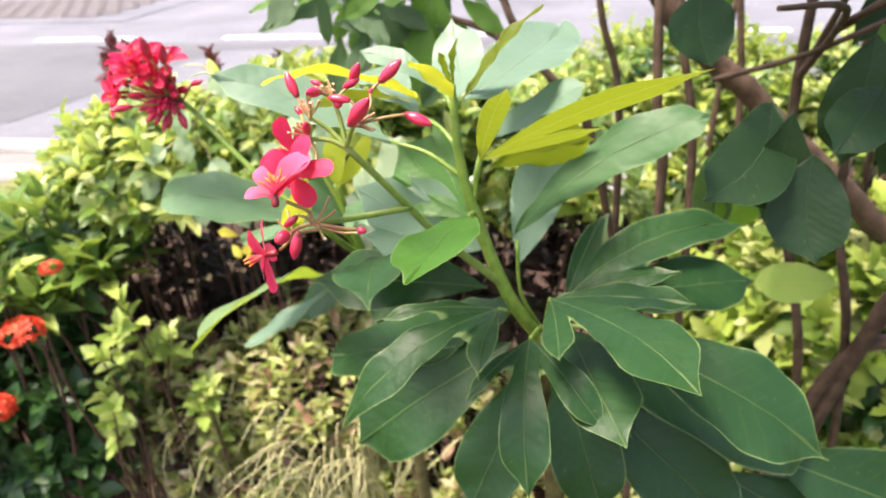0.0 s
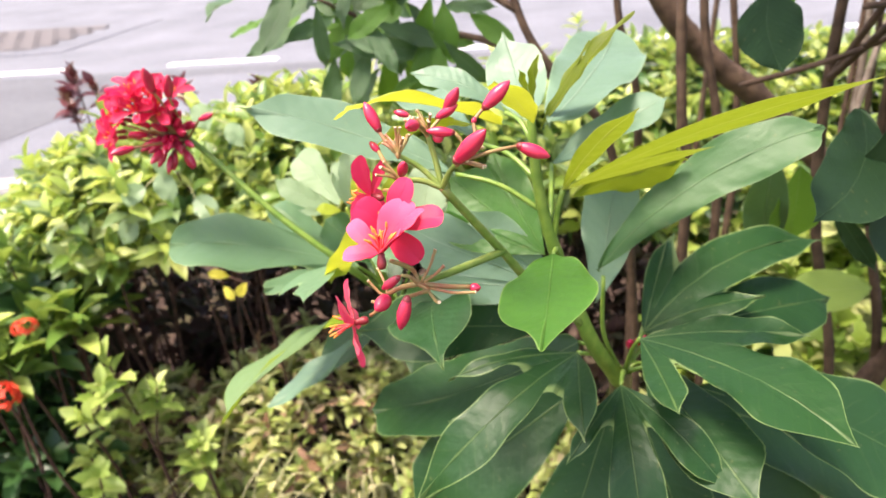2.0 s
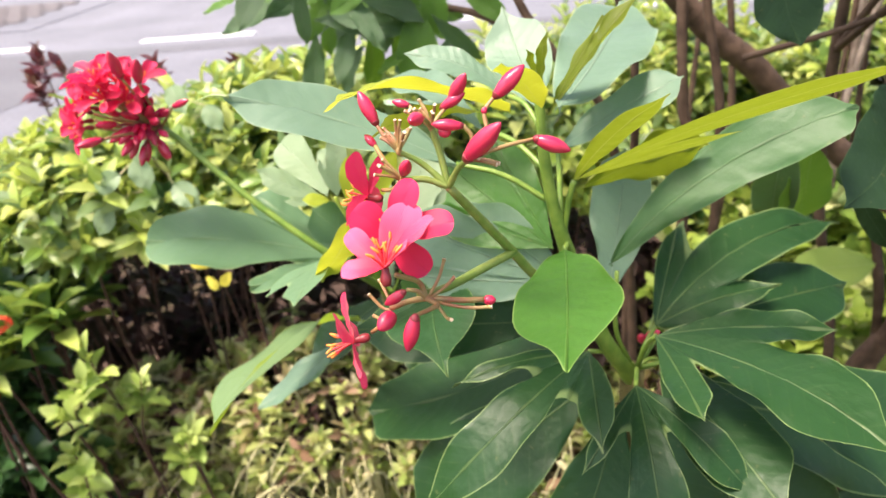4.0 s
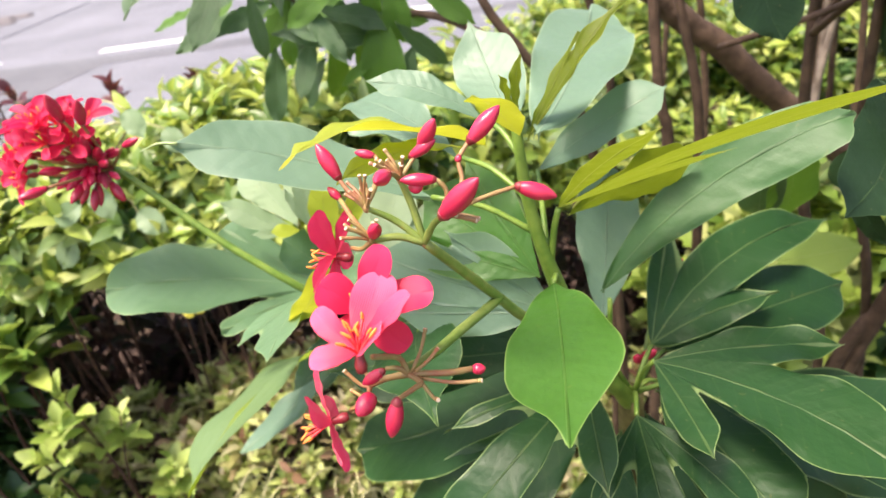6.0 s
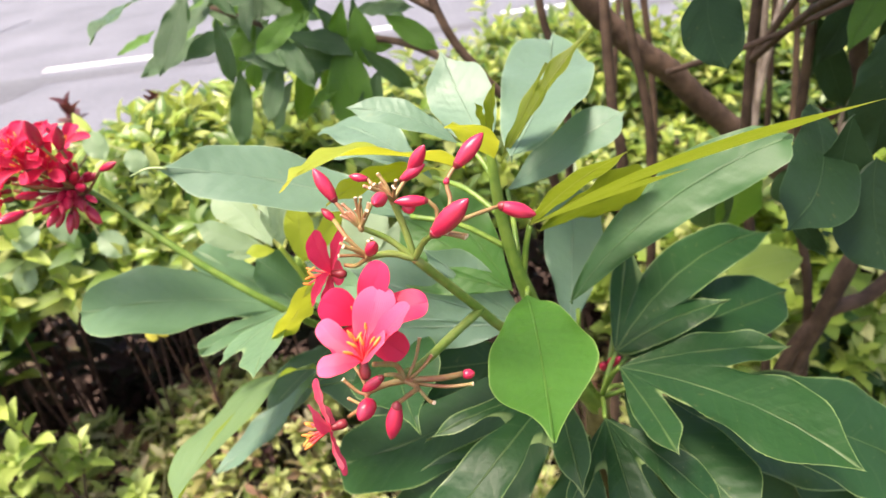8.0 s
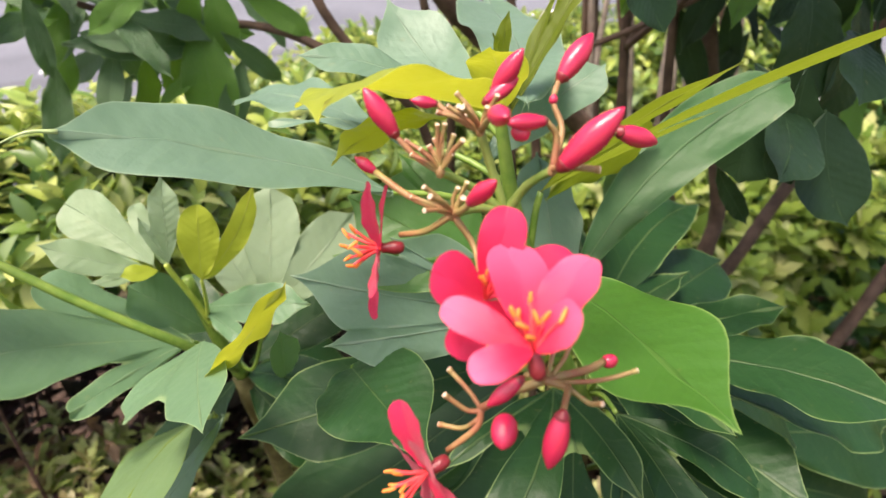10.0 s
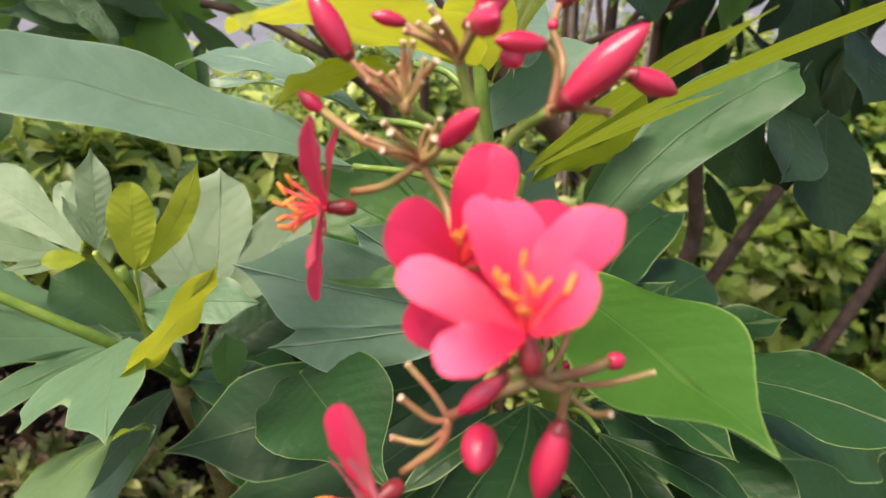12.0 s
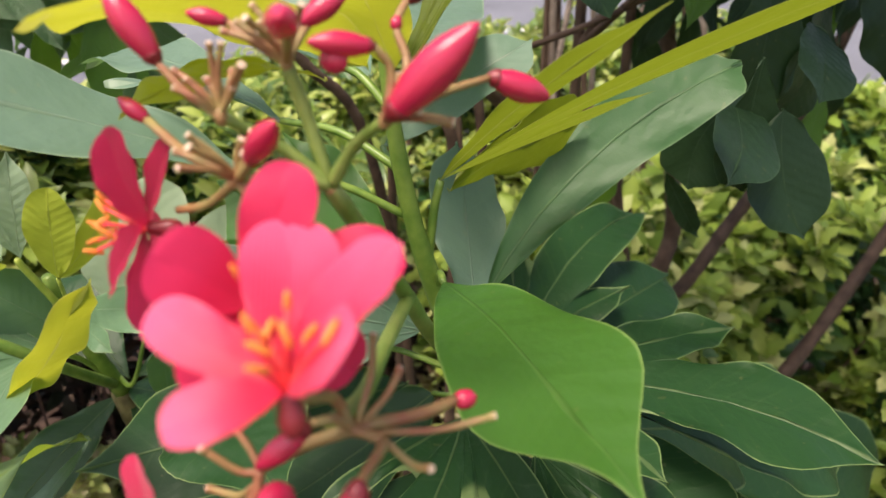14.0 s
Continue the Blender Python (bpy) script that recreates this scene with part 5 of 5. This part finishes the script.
def tree_leaf(base, tip, up, fresh=False, kind=0, label=""):
    m, length = frame_from(base, tip, up)
    # leaves left of x = 0.1 take the copy with painted sheen
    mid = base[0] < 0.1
    me = (TREE_LEAVES_FRESH if fresh else TREE_LEAVES_SHEEN if mid else TREE_LEAVES)[kind % 5]
    return part("leaf", me, TREE_FRESH if fresh else TREE_SHEEN if mid else TREE_LEAF, tree, label, scaled(m, length))


# single leaves that stand out
tree_leaf((-0.032, 0.788, 1.222), (-0.029, 0.785, 1.174), (0, -1, 0.2), True, 3, "fresh green hanging leaf")
tree_leaf((-0.035, 0.80, 1.176), (-0.128, 0.775, 1.196), (0, -0.8, 0.6), False, 0)
tree_leaf((-0.010, 0.80, 1.21), (0.030, 0.78, 1.182), (0, -0.9, 0.3), True, 1, "fresh green hanging leaf")
tree_leaf((-0.045, 0.79, 1.20), (-0.045, 0.775, 1.12), (-0.2, -1, 0.1), True, 3, "fresh green hanging leaf")
tree_leaf((0.175, 0.62, 1.29), (0.160, 0.60, 1.205), (0.3, -0.9, 0.2), True, 1)
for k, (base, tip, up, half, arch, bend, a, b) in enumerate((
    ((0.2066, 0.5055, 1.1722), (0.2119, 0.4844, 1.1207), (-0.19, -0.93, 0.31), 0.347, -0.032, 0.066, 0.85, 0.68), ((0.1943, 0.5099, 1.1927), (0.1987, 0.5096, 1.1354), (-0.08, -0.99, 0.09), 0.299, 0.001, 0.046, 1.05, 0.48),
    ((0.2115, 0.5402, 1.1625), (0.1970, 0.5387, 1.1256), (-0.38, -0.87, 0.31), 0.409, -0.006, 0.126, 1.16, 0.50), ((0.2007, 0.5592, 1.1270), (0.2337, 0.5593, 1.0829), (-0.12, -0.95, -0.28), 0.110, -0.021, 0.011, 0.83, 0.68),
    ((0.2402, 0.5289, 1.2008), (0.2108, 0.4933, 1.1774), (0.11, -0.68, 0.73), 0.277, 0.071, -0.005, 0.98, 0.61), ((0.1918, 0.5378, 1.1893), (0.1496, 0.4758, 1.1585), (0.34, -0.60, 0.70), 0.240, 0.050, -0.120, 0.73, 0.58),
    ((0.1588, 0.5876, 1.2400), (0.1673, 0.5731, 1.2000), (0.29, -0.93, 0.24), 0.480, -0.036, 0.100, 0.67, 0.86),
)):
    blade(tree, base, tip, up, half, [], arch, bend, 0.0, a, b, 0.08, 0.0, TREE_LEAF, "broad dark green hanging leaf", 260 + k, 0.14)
blade(tree, (0.188, 0.615, 1.140), (0.200, 0.640, 1.062), (-0.35, -0.90, -0.1), 0.17, [], 0.03, 0.02, 0.0, 0.9, 0.6, 0.1, 0.0, TREE_SHEEN, "narrow green hanging leaf", 270, 0.14)
blade(tree, (0.2065, 0.620, 1.128), (0.216, 0.640, 1.060), (0.1, -0.93, 0.2), 0.26, [], 0.03, 0.0, 0.0, 0.9, 0.6, 0.1, 0.0, TREE_FRESH, "green hanging leaf with an orange edge", 271, 0.14)
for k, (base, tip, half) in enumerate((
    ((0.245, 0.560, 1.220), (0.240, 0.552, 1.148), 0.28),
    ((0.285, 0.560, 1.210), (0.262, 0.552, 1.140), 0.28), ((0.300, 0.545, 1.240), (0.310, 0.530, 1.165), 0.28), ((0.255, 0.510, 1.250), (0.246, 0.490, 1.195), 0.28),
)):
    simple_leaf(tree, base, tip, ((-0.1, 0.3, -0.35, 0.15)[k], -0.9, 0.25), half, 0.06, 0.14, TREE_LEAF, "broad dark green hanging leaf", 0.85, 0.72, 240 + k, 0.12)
for k, pts in enumerate((
    [(0.275, 0.75, 1.15), (0.262, 0.66, 1.205), (0.232, 0.58, 1.232), (0.19, 0.55, 1.236)],
    [(0.262, 0.66, 1.205), (0.268, 0.60, 1.235), (0.262, 0.545, 1.25), (0.225, 0.52, 1.252)],
    [(0.33, 0.84, 0.06), (0.37, 0.78, 0.70), (0.393, 0.75, 0.915), (0.405, 0.75, 0.97), (0.392, 0.75, 1.03), (0.36, 0.76, 1.20), (0.34, 0.78, 1.45)],
    [(0.30, 0.84, 0.06), (0.36, 0.77, 0.78), (0.434, 0.75, 0.903), (0.476, 0.75, 0.960), (0.530, 0.75, 1.040), (0.60, 0.76, 1.20), (0.63, 0.78, 1.45)],
    [(0.52, 0.84, 0.06), (0.575, 0.77, 0.60), (0.647, 0.75, 0.741), (0.740, 0.75, 0.894), (0.84, 0.76, 1.08), (0.90, 0.78, 1.40)],
)):
    tube("branch", pts, 0.0030 if k < 2 else (0.0095, 0.0075, 0.0100)[k - 2], 0.0016 if k < 2 else 0.0060, BARK, tree, "brown woody stem", 9, 7, 0.14, 170 + k)
rnd = random.Random(77)
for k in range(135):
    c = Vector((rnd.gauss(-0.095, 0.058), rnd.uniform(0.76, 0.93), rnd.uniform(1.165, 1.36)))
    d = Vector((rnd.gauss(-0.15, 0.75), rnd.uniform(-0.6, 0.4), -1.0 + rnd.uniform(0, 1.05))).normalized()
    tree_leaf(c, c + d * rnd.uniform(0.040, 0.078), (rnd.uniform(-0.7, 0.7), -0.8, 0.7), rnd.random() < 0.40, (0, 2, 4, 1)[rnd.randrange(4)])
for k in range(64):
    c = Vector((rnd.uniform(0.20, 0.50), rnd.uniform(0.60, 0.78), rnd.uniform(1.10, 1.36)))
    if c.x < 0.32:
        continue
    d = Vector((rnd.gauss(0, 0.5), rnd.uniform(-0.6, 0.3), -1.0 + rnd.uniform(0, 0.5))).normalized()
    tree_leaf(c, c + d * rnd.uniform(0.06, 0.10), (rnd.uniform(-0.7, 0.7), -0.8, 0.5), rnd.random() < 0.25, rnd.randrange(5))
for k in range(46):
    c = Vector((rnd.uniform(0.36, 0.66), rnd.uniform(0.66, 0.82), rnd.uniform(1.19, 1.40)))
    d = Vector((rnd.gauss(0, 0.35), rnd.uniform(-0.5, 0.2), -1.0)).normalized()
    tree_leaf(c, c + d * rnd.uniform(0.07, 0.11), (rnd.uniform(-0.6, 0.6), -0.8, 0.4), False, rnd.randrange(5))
# unseen foliage overhead, added with its branches to shade the leaves below
rng = np.random.default_rng(215)
cp = np.column_stack([rng.uniform(0.13, 0.44, 170), rng.uniform(0.36, 0.66, 170), rng.uniform(1.46, 1.95, 170)])
foliage("crown", cp, rng.normal(0, 0.5, (170, 3)) + np.array([0, 0, -0.8]), 3, 0.11, 0.03, TREE_SMALL, tree, rng, "oval", 0.03, (30, 80), "unseen leafy crown added to shade the leaves below")
for k in range(9):
    x, y = rng.uniform(0.14, 0.33), rng.uniform(0.38, 0.60)
    tube("branch", [(0.16 + 0.02 * k, 0.775, 1.33), (0.2 + (x - 0.2) * 0.5, y * 0.5 + 0.4, 1.6), (x, y, 1.95)], 0.0042, 0.0018, BARK, tree, "brown woody stem", 7, 5, 0.14, 220 + k)


# ---------------------------------------------------------------- hedge and low shrubs
def dome(rng, n, centre, radii, low=-0.15, deep=0.55, lift=0.7):
    """Shoot ends and directions over a dome-shaped bush."""
    v = rng.normal(size=(n * 3, 3))
    v /= np.linalg.norm(v, axis=1)[:, None]
    v = v[v[:, 2] > low][:n]
    rad = (deep + (1 - deep) * rng.random(len(v)) ** 0.45)[:, None]
    lumps = np.array([1 + 0.16 * noise.noise(Vector(q) * 2.3 + Vector(centre) * 7) for q in v])[:, None]
    stray = np.where(rng.random(len(v)) < 0.10, rng.uniform(1.05, 1.32, len(v)), 1.0)[:, None]
    pos = np.array(centre) + v * np.array(radii) * rad * lumps * stray
    axis = v * (1 - lift) + np.array([0, 0, lift]) + rng.normal(0, 0.22, v.shape)
    return pos, axis


def bush(name, centre, radii, ground, shoots, per, length, width, material, label, category, seed, kind="oval", twig_material=None, stems=24, group="", lean=(35, 75), low=-0.15, lift=0.7, gap=0.007, inner=None, singles=0):
    rng = np.random.default_rng(seed)
    ob = thing(name, (centre[0], centre[1], ground), label, category, group)
    pos, axis = dome(rng, shoots, centre, radii, low, 0.55, lift)
    foliage("foliage", pos, axis, per, length, width, material, ob, rng, kind, gap, lean, singles=singles)
    # inner leaves in a darker colour that stands for the shaded gaps
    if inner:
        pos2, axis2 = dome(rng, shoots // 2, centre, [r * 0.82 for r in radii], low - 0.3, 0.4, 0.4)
        foliage("inner_foliage", pos2, axis2, per, length, width, inner, ob, rng, kind, gap, lean, "inner leaves coloured darker for the shade between the shoots")
    pieces = []
    pick = rng.permutation(len(pos))[:stems]
    for k, i in enumerate(pick):
        e = Vector(pos[i])
        b = Vector((centre[0] + (e.x - centre[0]) * 0.45 + rng.normal(0, 0.03), centre[1] + (e.y - centre[1]) * 0.45 + rng.normal(0, 0.03), ground))
        m1 = b.lerp(e, 0.45) + Vector((rng.normal(0, 0.02), rng.normal(0, 0.02), 0))
        m2 = b.lerp(e, 0.8) + Vector((rng.normal(0, 0.015), rng.normal(0, 0.015), 0))
        pieces.append(tube_data([b, m1, m2, e], rng.uniform(0.0022, 0.0042), 0.0010, 6, 4, 0.1, k))
    part("stem", joined("stem", pieces), twig_material or TWIG, ob, "thin dark woody stems", kind="stuff")
    return ob


HEDGE = "clipped hedge shrub with small bright yellow-green leaves and dark stems"
for k, (c, r, n) in enumerate((
    ((-0.24, 1.00, 1.000), (0.20, 0.17, 0.110), 380), ((-0.45, 0.98, 0.975), (0.16, 0.17, 0.095), 330), ((-0.66, 1.00, 0.900), (0.10, 0.12, 0.055), 34),
    ((-0.98, 1.06, 0.76), (0.18, 0.14, 0.08), 60), ((-0.02, 1.12, 0.95), (0.22, 0.18, 0.12), 380),
    ((0.30, 1.50, 0.92), (0.26, 0.18, 0.14), 380), ((0.66, 1.50, 0.84), (0.26, 0.18, 0.22), 440), ((1.05, 1.50, 0.88), (0.28, 0.2, 0.19), 400), ((0.40, 1.27, 0.79), (0.20, 0.10, 0.11), 170),
)):
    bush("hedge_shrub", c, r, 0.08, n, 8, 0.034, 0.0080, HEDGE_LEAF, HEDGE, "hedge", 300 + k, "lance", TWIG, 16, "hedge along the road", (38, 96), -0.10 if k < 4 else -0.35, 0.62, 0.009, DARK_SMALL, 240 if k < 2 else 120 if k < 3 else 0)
# maroon-brown undergrowth, its colour darkened for the shade below the hedge
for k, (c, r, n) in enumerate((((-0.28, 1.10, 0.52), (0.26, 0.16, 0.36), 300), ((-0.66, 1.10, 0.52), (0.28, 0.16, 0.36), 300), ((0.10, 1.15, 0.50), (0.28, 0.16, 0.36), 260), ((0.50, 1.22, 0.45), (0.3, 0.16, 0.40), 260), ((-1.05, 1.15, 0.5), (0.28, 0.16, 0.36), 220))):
    bush("undergrowth_bush", c, r, 0.08, int(n * 1.7), 7, 0.034, 0.009, UNDER_SHADE_LEAF, "twiggy undergrowth with maroon-brown leaves, darkened for the shade under the hedge", "bush", 380 + k, "lance", TWIG, 15, "undergrowth below the hedge", (30, 80), -0.8, 0.4, 0.008)
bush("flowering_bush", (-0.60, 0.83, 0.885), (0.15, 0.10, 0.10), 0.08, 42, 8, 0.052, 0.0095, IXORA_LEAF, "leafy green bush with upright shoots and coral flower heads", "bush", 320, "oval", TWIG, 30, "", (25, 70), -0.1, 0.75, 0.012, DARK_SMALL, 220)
bush("flowering_bush", (-0.70, 0.80, 0.64), (0.19, 0.11, 0.20), 0.08, 420, 8, 0.036, 0.0095, DARK_SMALL, "low dark green bush with coral-red flower heads", "bush", 321, "oval", TWIG, 30, "", (30, 75), -0.5, 0.5, 0.007)
bush("leafy_bush", (-0.430, 0.76, 0.67), (0.095, 0.06, 0.20), 0.08, 15, 10, 0.030, 0.0075, SHOOT_SMALL, "small leafy bush with light green oval leaves on upright shoots", "bush", 322, "oval", TWIG, 12, "", (35, 75), -0.1, 0.85, 0.0095, None, 60)
VAR = "low spreading bush of pale yellow-green variegated leaves, partly dry"
for k, (c, r, n) in enumerate((
    ((-0.34, 0.93, 0.50), (0.20, 0.16, 0.20), 420), ((-0.02, 0.92, 0.46), (0.24, 0.18, 0.19), 380), ((-0.46, 0.86, 0.56), (0.14, 0.10, 0.20), 260),
    ((-0.25, 0.89, 0.64), (0.16, 0.11, 0.16), 300), ((-0.47, 0.89, 0.57), (0.12, 0.10, 0.15), 200), ((0.30, 0.92, 0.48), (0.24, 0.18, 0.22), 340), ((-0.14, 0.72, 0.38), (0.28, 0.12, 0.18), 340), ((0.38, 0.70, 0.38), (0.3, 0.12, 0.18), 300),
)):
    # the near-black inner leaves paint shade into the gaps
    var = bush("variegated_bush", c, r, 0.08, int(n * 0.78), 10, 0.025, 0.0062, PALE_SMALL, VAR, "bush", 330 + k, "jagged", PALE_TWIG, 70, "low variegated bushes", (35, 75), -0.1, 0.85, 0.0055, UNDER_SHADE_LEAF, 160)
    rng = np.random.default_rng(350 + k)
    pos, axis = dome(rng, 40, c, [q * 0.99 for q in r], 0.0, 0.75, 0.2)
    foliage("dry_leaves", pos, axis, 2, 0.024, 0.0055, DRY_LEAF, var, rng, "oval", 0.01, (40, 110), "withered brown and pinkish leaves")
for k, (c, r, n) in enumerate((((0.52, 0.98, 0.72), (0.26, 0.18, 0.20), 360), ((0.86, 0.96, 0.70), (0.26, 0.2, 0.22), 340), ((1.02, 0.74, 0.50), (0.24, 0.16, 0.26), 260), ((1.16, 1.06, 0.78), (0.22, 0.16, 0.20), 280))):
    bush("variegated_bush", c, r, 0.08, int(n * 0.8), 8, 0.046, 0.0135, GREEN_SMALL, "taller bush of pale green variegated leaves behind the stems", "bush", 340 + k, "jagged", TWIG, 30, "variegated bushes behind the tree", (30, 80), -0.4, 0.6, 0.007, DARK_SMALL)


# a large blotched leaf on the bush behind the stems
broad = bpy.data.objects["variegated_bush.008"]
simple_leaf(broad, (0.345, 0.742, 0.960), (0.265, 0.730, 0.962), (0, -0.75, 0.65), 0.24, 0.06, 0.10, BLOTCH_LEAF, "large light green blotched leaf", 0.8, 0.6, 140)


# heart-shaped vine leaves climbing through the hedge
vine = thing("climbing_vine", (-0.34, 0.93, 0.08), "climbing vine with grey-green heart-shaped leaves in the hedge", "vine")
tube("stem", [(-0.34, 0.93, 0.06), (-0.36, 0.90, 0.5), (-0.33, 0.875, 0.95), (-0.345, 0.865, 1.06), (-0.30, 0.862, 1.12)], 0.0014, 0.0009, TWIG, vine, "", 7, 8)
for k, (c, d, ln) in enumerate((
    ((-0.341, 0.845, 1.092), (-0.2, -0.3, -1), 0.036), ((-0.351, 0.842, 1.062), (0.3, -0.3, -1), 0.036), ((-0.297, 0.850, 1.132), (0.4, -0.4, -0.8), 0.032),
    ((-0.375, 0.845, 1.045), (-1, -0.4, -0.5), 0.034), ((-0.322, 0.845, 1.030), (0.8, -0.3, -0.6), 0.038), ((-0.268, 0.850, 1.110), (0.5, -0.3, -0.8), 0.030),
    ((-0.395, 0.842, 1.010), (-0.5, -0.3, -0.8), 0.036), ((-0.345, 0.842, 0.985), (0.2, -0.4, -0.9), 0.040), ((-0.300, 0.846, 0.975), (0.5, -0.4, -0.8), 0.036), ((-0.425, 0.842, 0.965), (-0.4, -0.4, -0.8), 0.036),
)):
    tip = Vector(c) + Vector(d).normalized() * ln
    simple_leaf(vine, c, tip, (0.1, -0.85, 0.5), 0.34, 0.06, 0.16, VINE_LEAF, "", 0.55, 0.75, 500 + k, 0.14)
    tube("petiole", [(-0.345, 0.872, c[2] + 0.004), (c[0] * 0.6 - 0.345 * 0.4, 0.858, c[2] + 0.008), c], 0.0009, 0.0007, PALE_TWIG, vine, "", 5, 4)


simple_leaf(vine, (-0.268, 0.805, 0.945), (-0.279, 0.798, 0.931), (0.2, -0.9, 0.4), 0.30, 0.06, 0.1, YELLOW_LEAF, "yellow old leaf", 0.9, 0.6, 520)
simple_leaf(vine, (-0.285, 0.805, 0.953), (-0.306, 0.798, 0.962), (0.0, -0.8, 0.6), 0.22, 0.06, 0.1, YELLOW_LEAF, "yellow old leaf", 0.9, 0.6, 521)
simple_leaf(vine, (-0.300, 0.815, 0.935), (-0.286, 0.805, 0.923), (-0.2, -0.8, 0.6), 0.26, 0.06, 0.1, YELLOW_LEAF, "yellow old leaf", 0.9, 0.6, 522)
tube("stem", [(-0.345, 0.868, 0.90), (-0.31, 0.83, 0.94), (-0.268, 0.805, 0.945)], 0.0009, 0.0007, TWIG, vine, "", 6, 5)

# coral flower heads of the low bushes
def flower_head(parent, at, radius, seed):
    rng = np.random.default_rng(seed)
    v = rng.normal(size=(240, 3))
    v /= np.linalg.norm(v, axis=1)[:, None]
    v = v[v[:, 2] > -0.25][:46]
    pos = np.array(at) + v * radius * np.array([1, 1, 0.6])
    ob = foliage("flower_head", pos, v + np.array([0, 0, 0.2]), 4, radius * 0.36, radius * 0.12, CORAL, parent, rng, "spoon", 0.0, (70, 80), "coral-red rounded flower head", True, 0.15)
    ob["kind"] = ""
    del ob["kind"]
    return ob


ixora = bpy.data.objects["flowering_bush"]
low_ixora = bpy.data.objects["flowering_bush.001"]
for k, (at, r, ob) in enumerate((
    ((-0.497, 0.680, 0.889), 0.020, ixora), ((-0.528, 0.680, 0.945), 0.017, ixora), ((-0.450, 0.700, 0.962), 0.010, ixora), ((-0.545, 0.680, 0.918), 0.017, ixora),
    ((-0.578, 0.675, 0.772), 0.021, low_ixora), ((-0.640, 0.70, 0.80), 0.021, low_ixora),
)):
    flower_head(ob, at, r, 400 + k)

# maroon shoots above the hedge
rng = np.random.default_rng(360)
shoots = thing("maroon_shrub", (-0.50, 1.08, 0.08), "thin shrub with small maroon leaves rising out of the hedge", "shrub")
pp = np.array([(-0.56, 1.06, 1.13), (-0.53, 1.05, 1.115), (-0.585, 1.07, 1.10), (-0.40, 1.04, 1.110), (-0.57, 1.05, 1.09), (-0.30, 1.04, 1.105)])
foliage("foliage", pp, rng.normal(0, 0.3, (len(pp), 3)) + np.array([0, 0, 1]), 12, 0.026, 0.0085, MAROON_SMALL, shoots, rng, "lance", 0.006, (25, 70))
part("stem", joined("stem", [tube_data([(p[0], p[1] + 0.02, 0.08), (p[0] + 0.01, p[1], 0.7), tuple(p)], 0.003, 0.001, 6, 4) for p in pp]), TWIG, shoots, "thin dark stems", kind="stuff")

# leaf litter on the soil
rng = np.random.default_rng(370)
lp = np.column_stack([rng.uniform(-1.2, 1.2, 1500), rng.uniform(0.5, 1.6, 1500), rng.uniform(0.115, 0.14, 1500)])
litter = foliage("leaf_litter", lp, rng.normal(0, 0.35, (1500, 3)) + np.array([0, 0, 1]), 1, 0.05, 0.013, DRY_LEAF, None, rng, "oval", 0.0, (85, 95))
tagged(litter, "brown dry fallen leaves scattered on the soil", "leaf litter", "", "stuff")
# bare pale runners among the variegated bushes
pieces = []
for k in range(70):
    x, y = (rng.uniform(-0.27, -0.12), rng.uniform(0.74, 0.80)) if k < 42 else (rng.uniform(-0.40, 0.30), rng.uniform(0.72, 0.84))
    z = 0.66 + (y - 0.78) * 0.6 + rng.uniform(-0.06, 0.04)
    dx = rng.uniform(-0.075, 0.02)
    pieces.append(tube_data([(x, y + 0.04, z - 0.13), (x + dx * 0.4, y, z), (x + dx, y - 0.03, z + rng.uniform(-0.02, 0.03)), (x + dx * 1.6, y - 0.04, z - 0.05)], rng.uniform(0.0007, 0.0015), 0.0006, 5, 4, 0.1, k))
tagged(part("bare_runners", joined("bare_runners", pieces), PALE_TWIG, None), "bare pale arching runners among the variegated bushes", "twigs", "", "stuff")
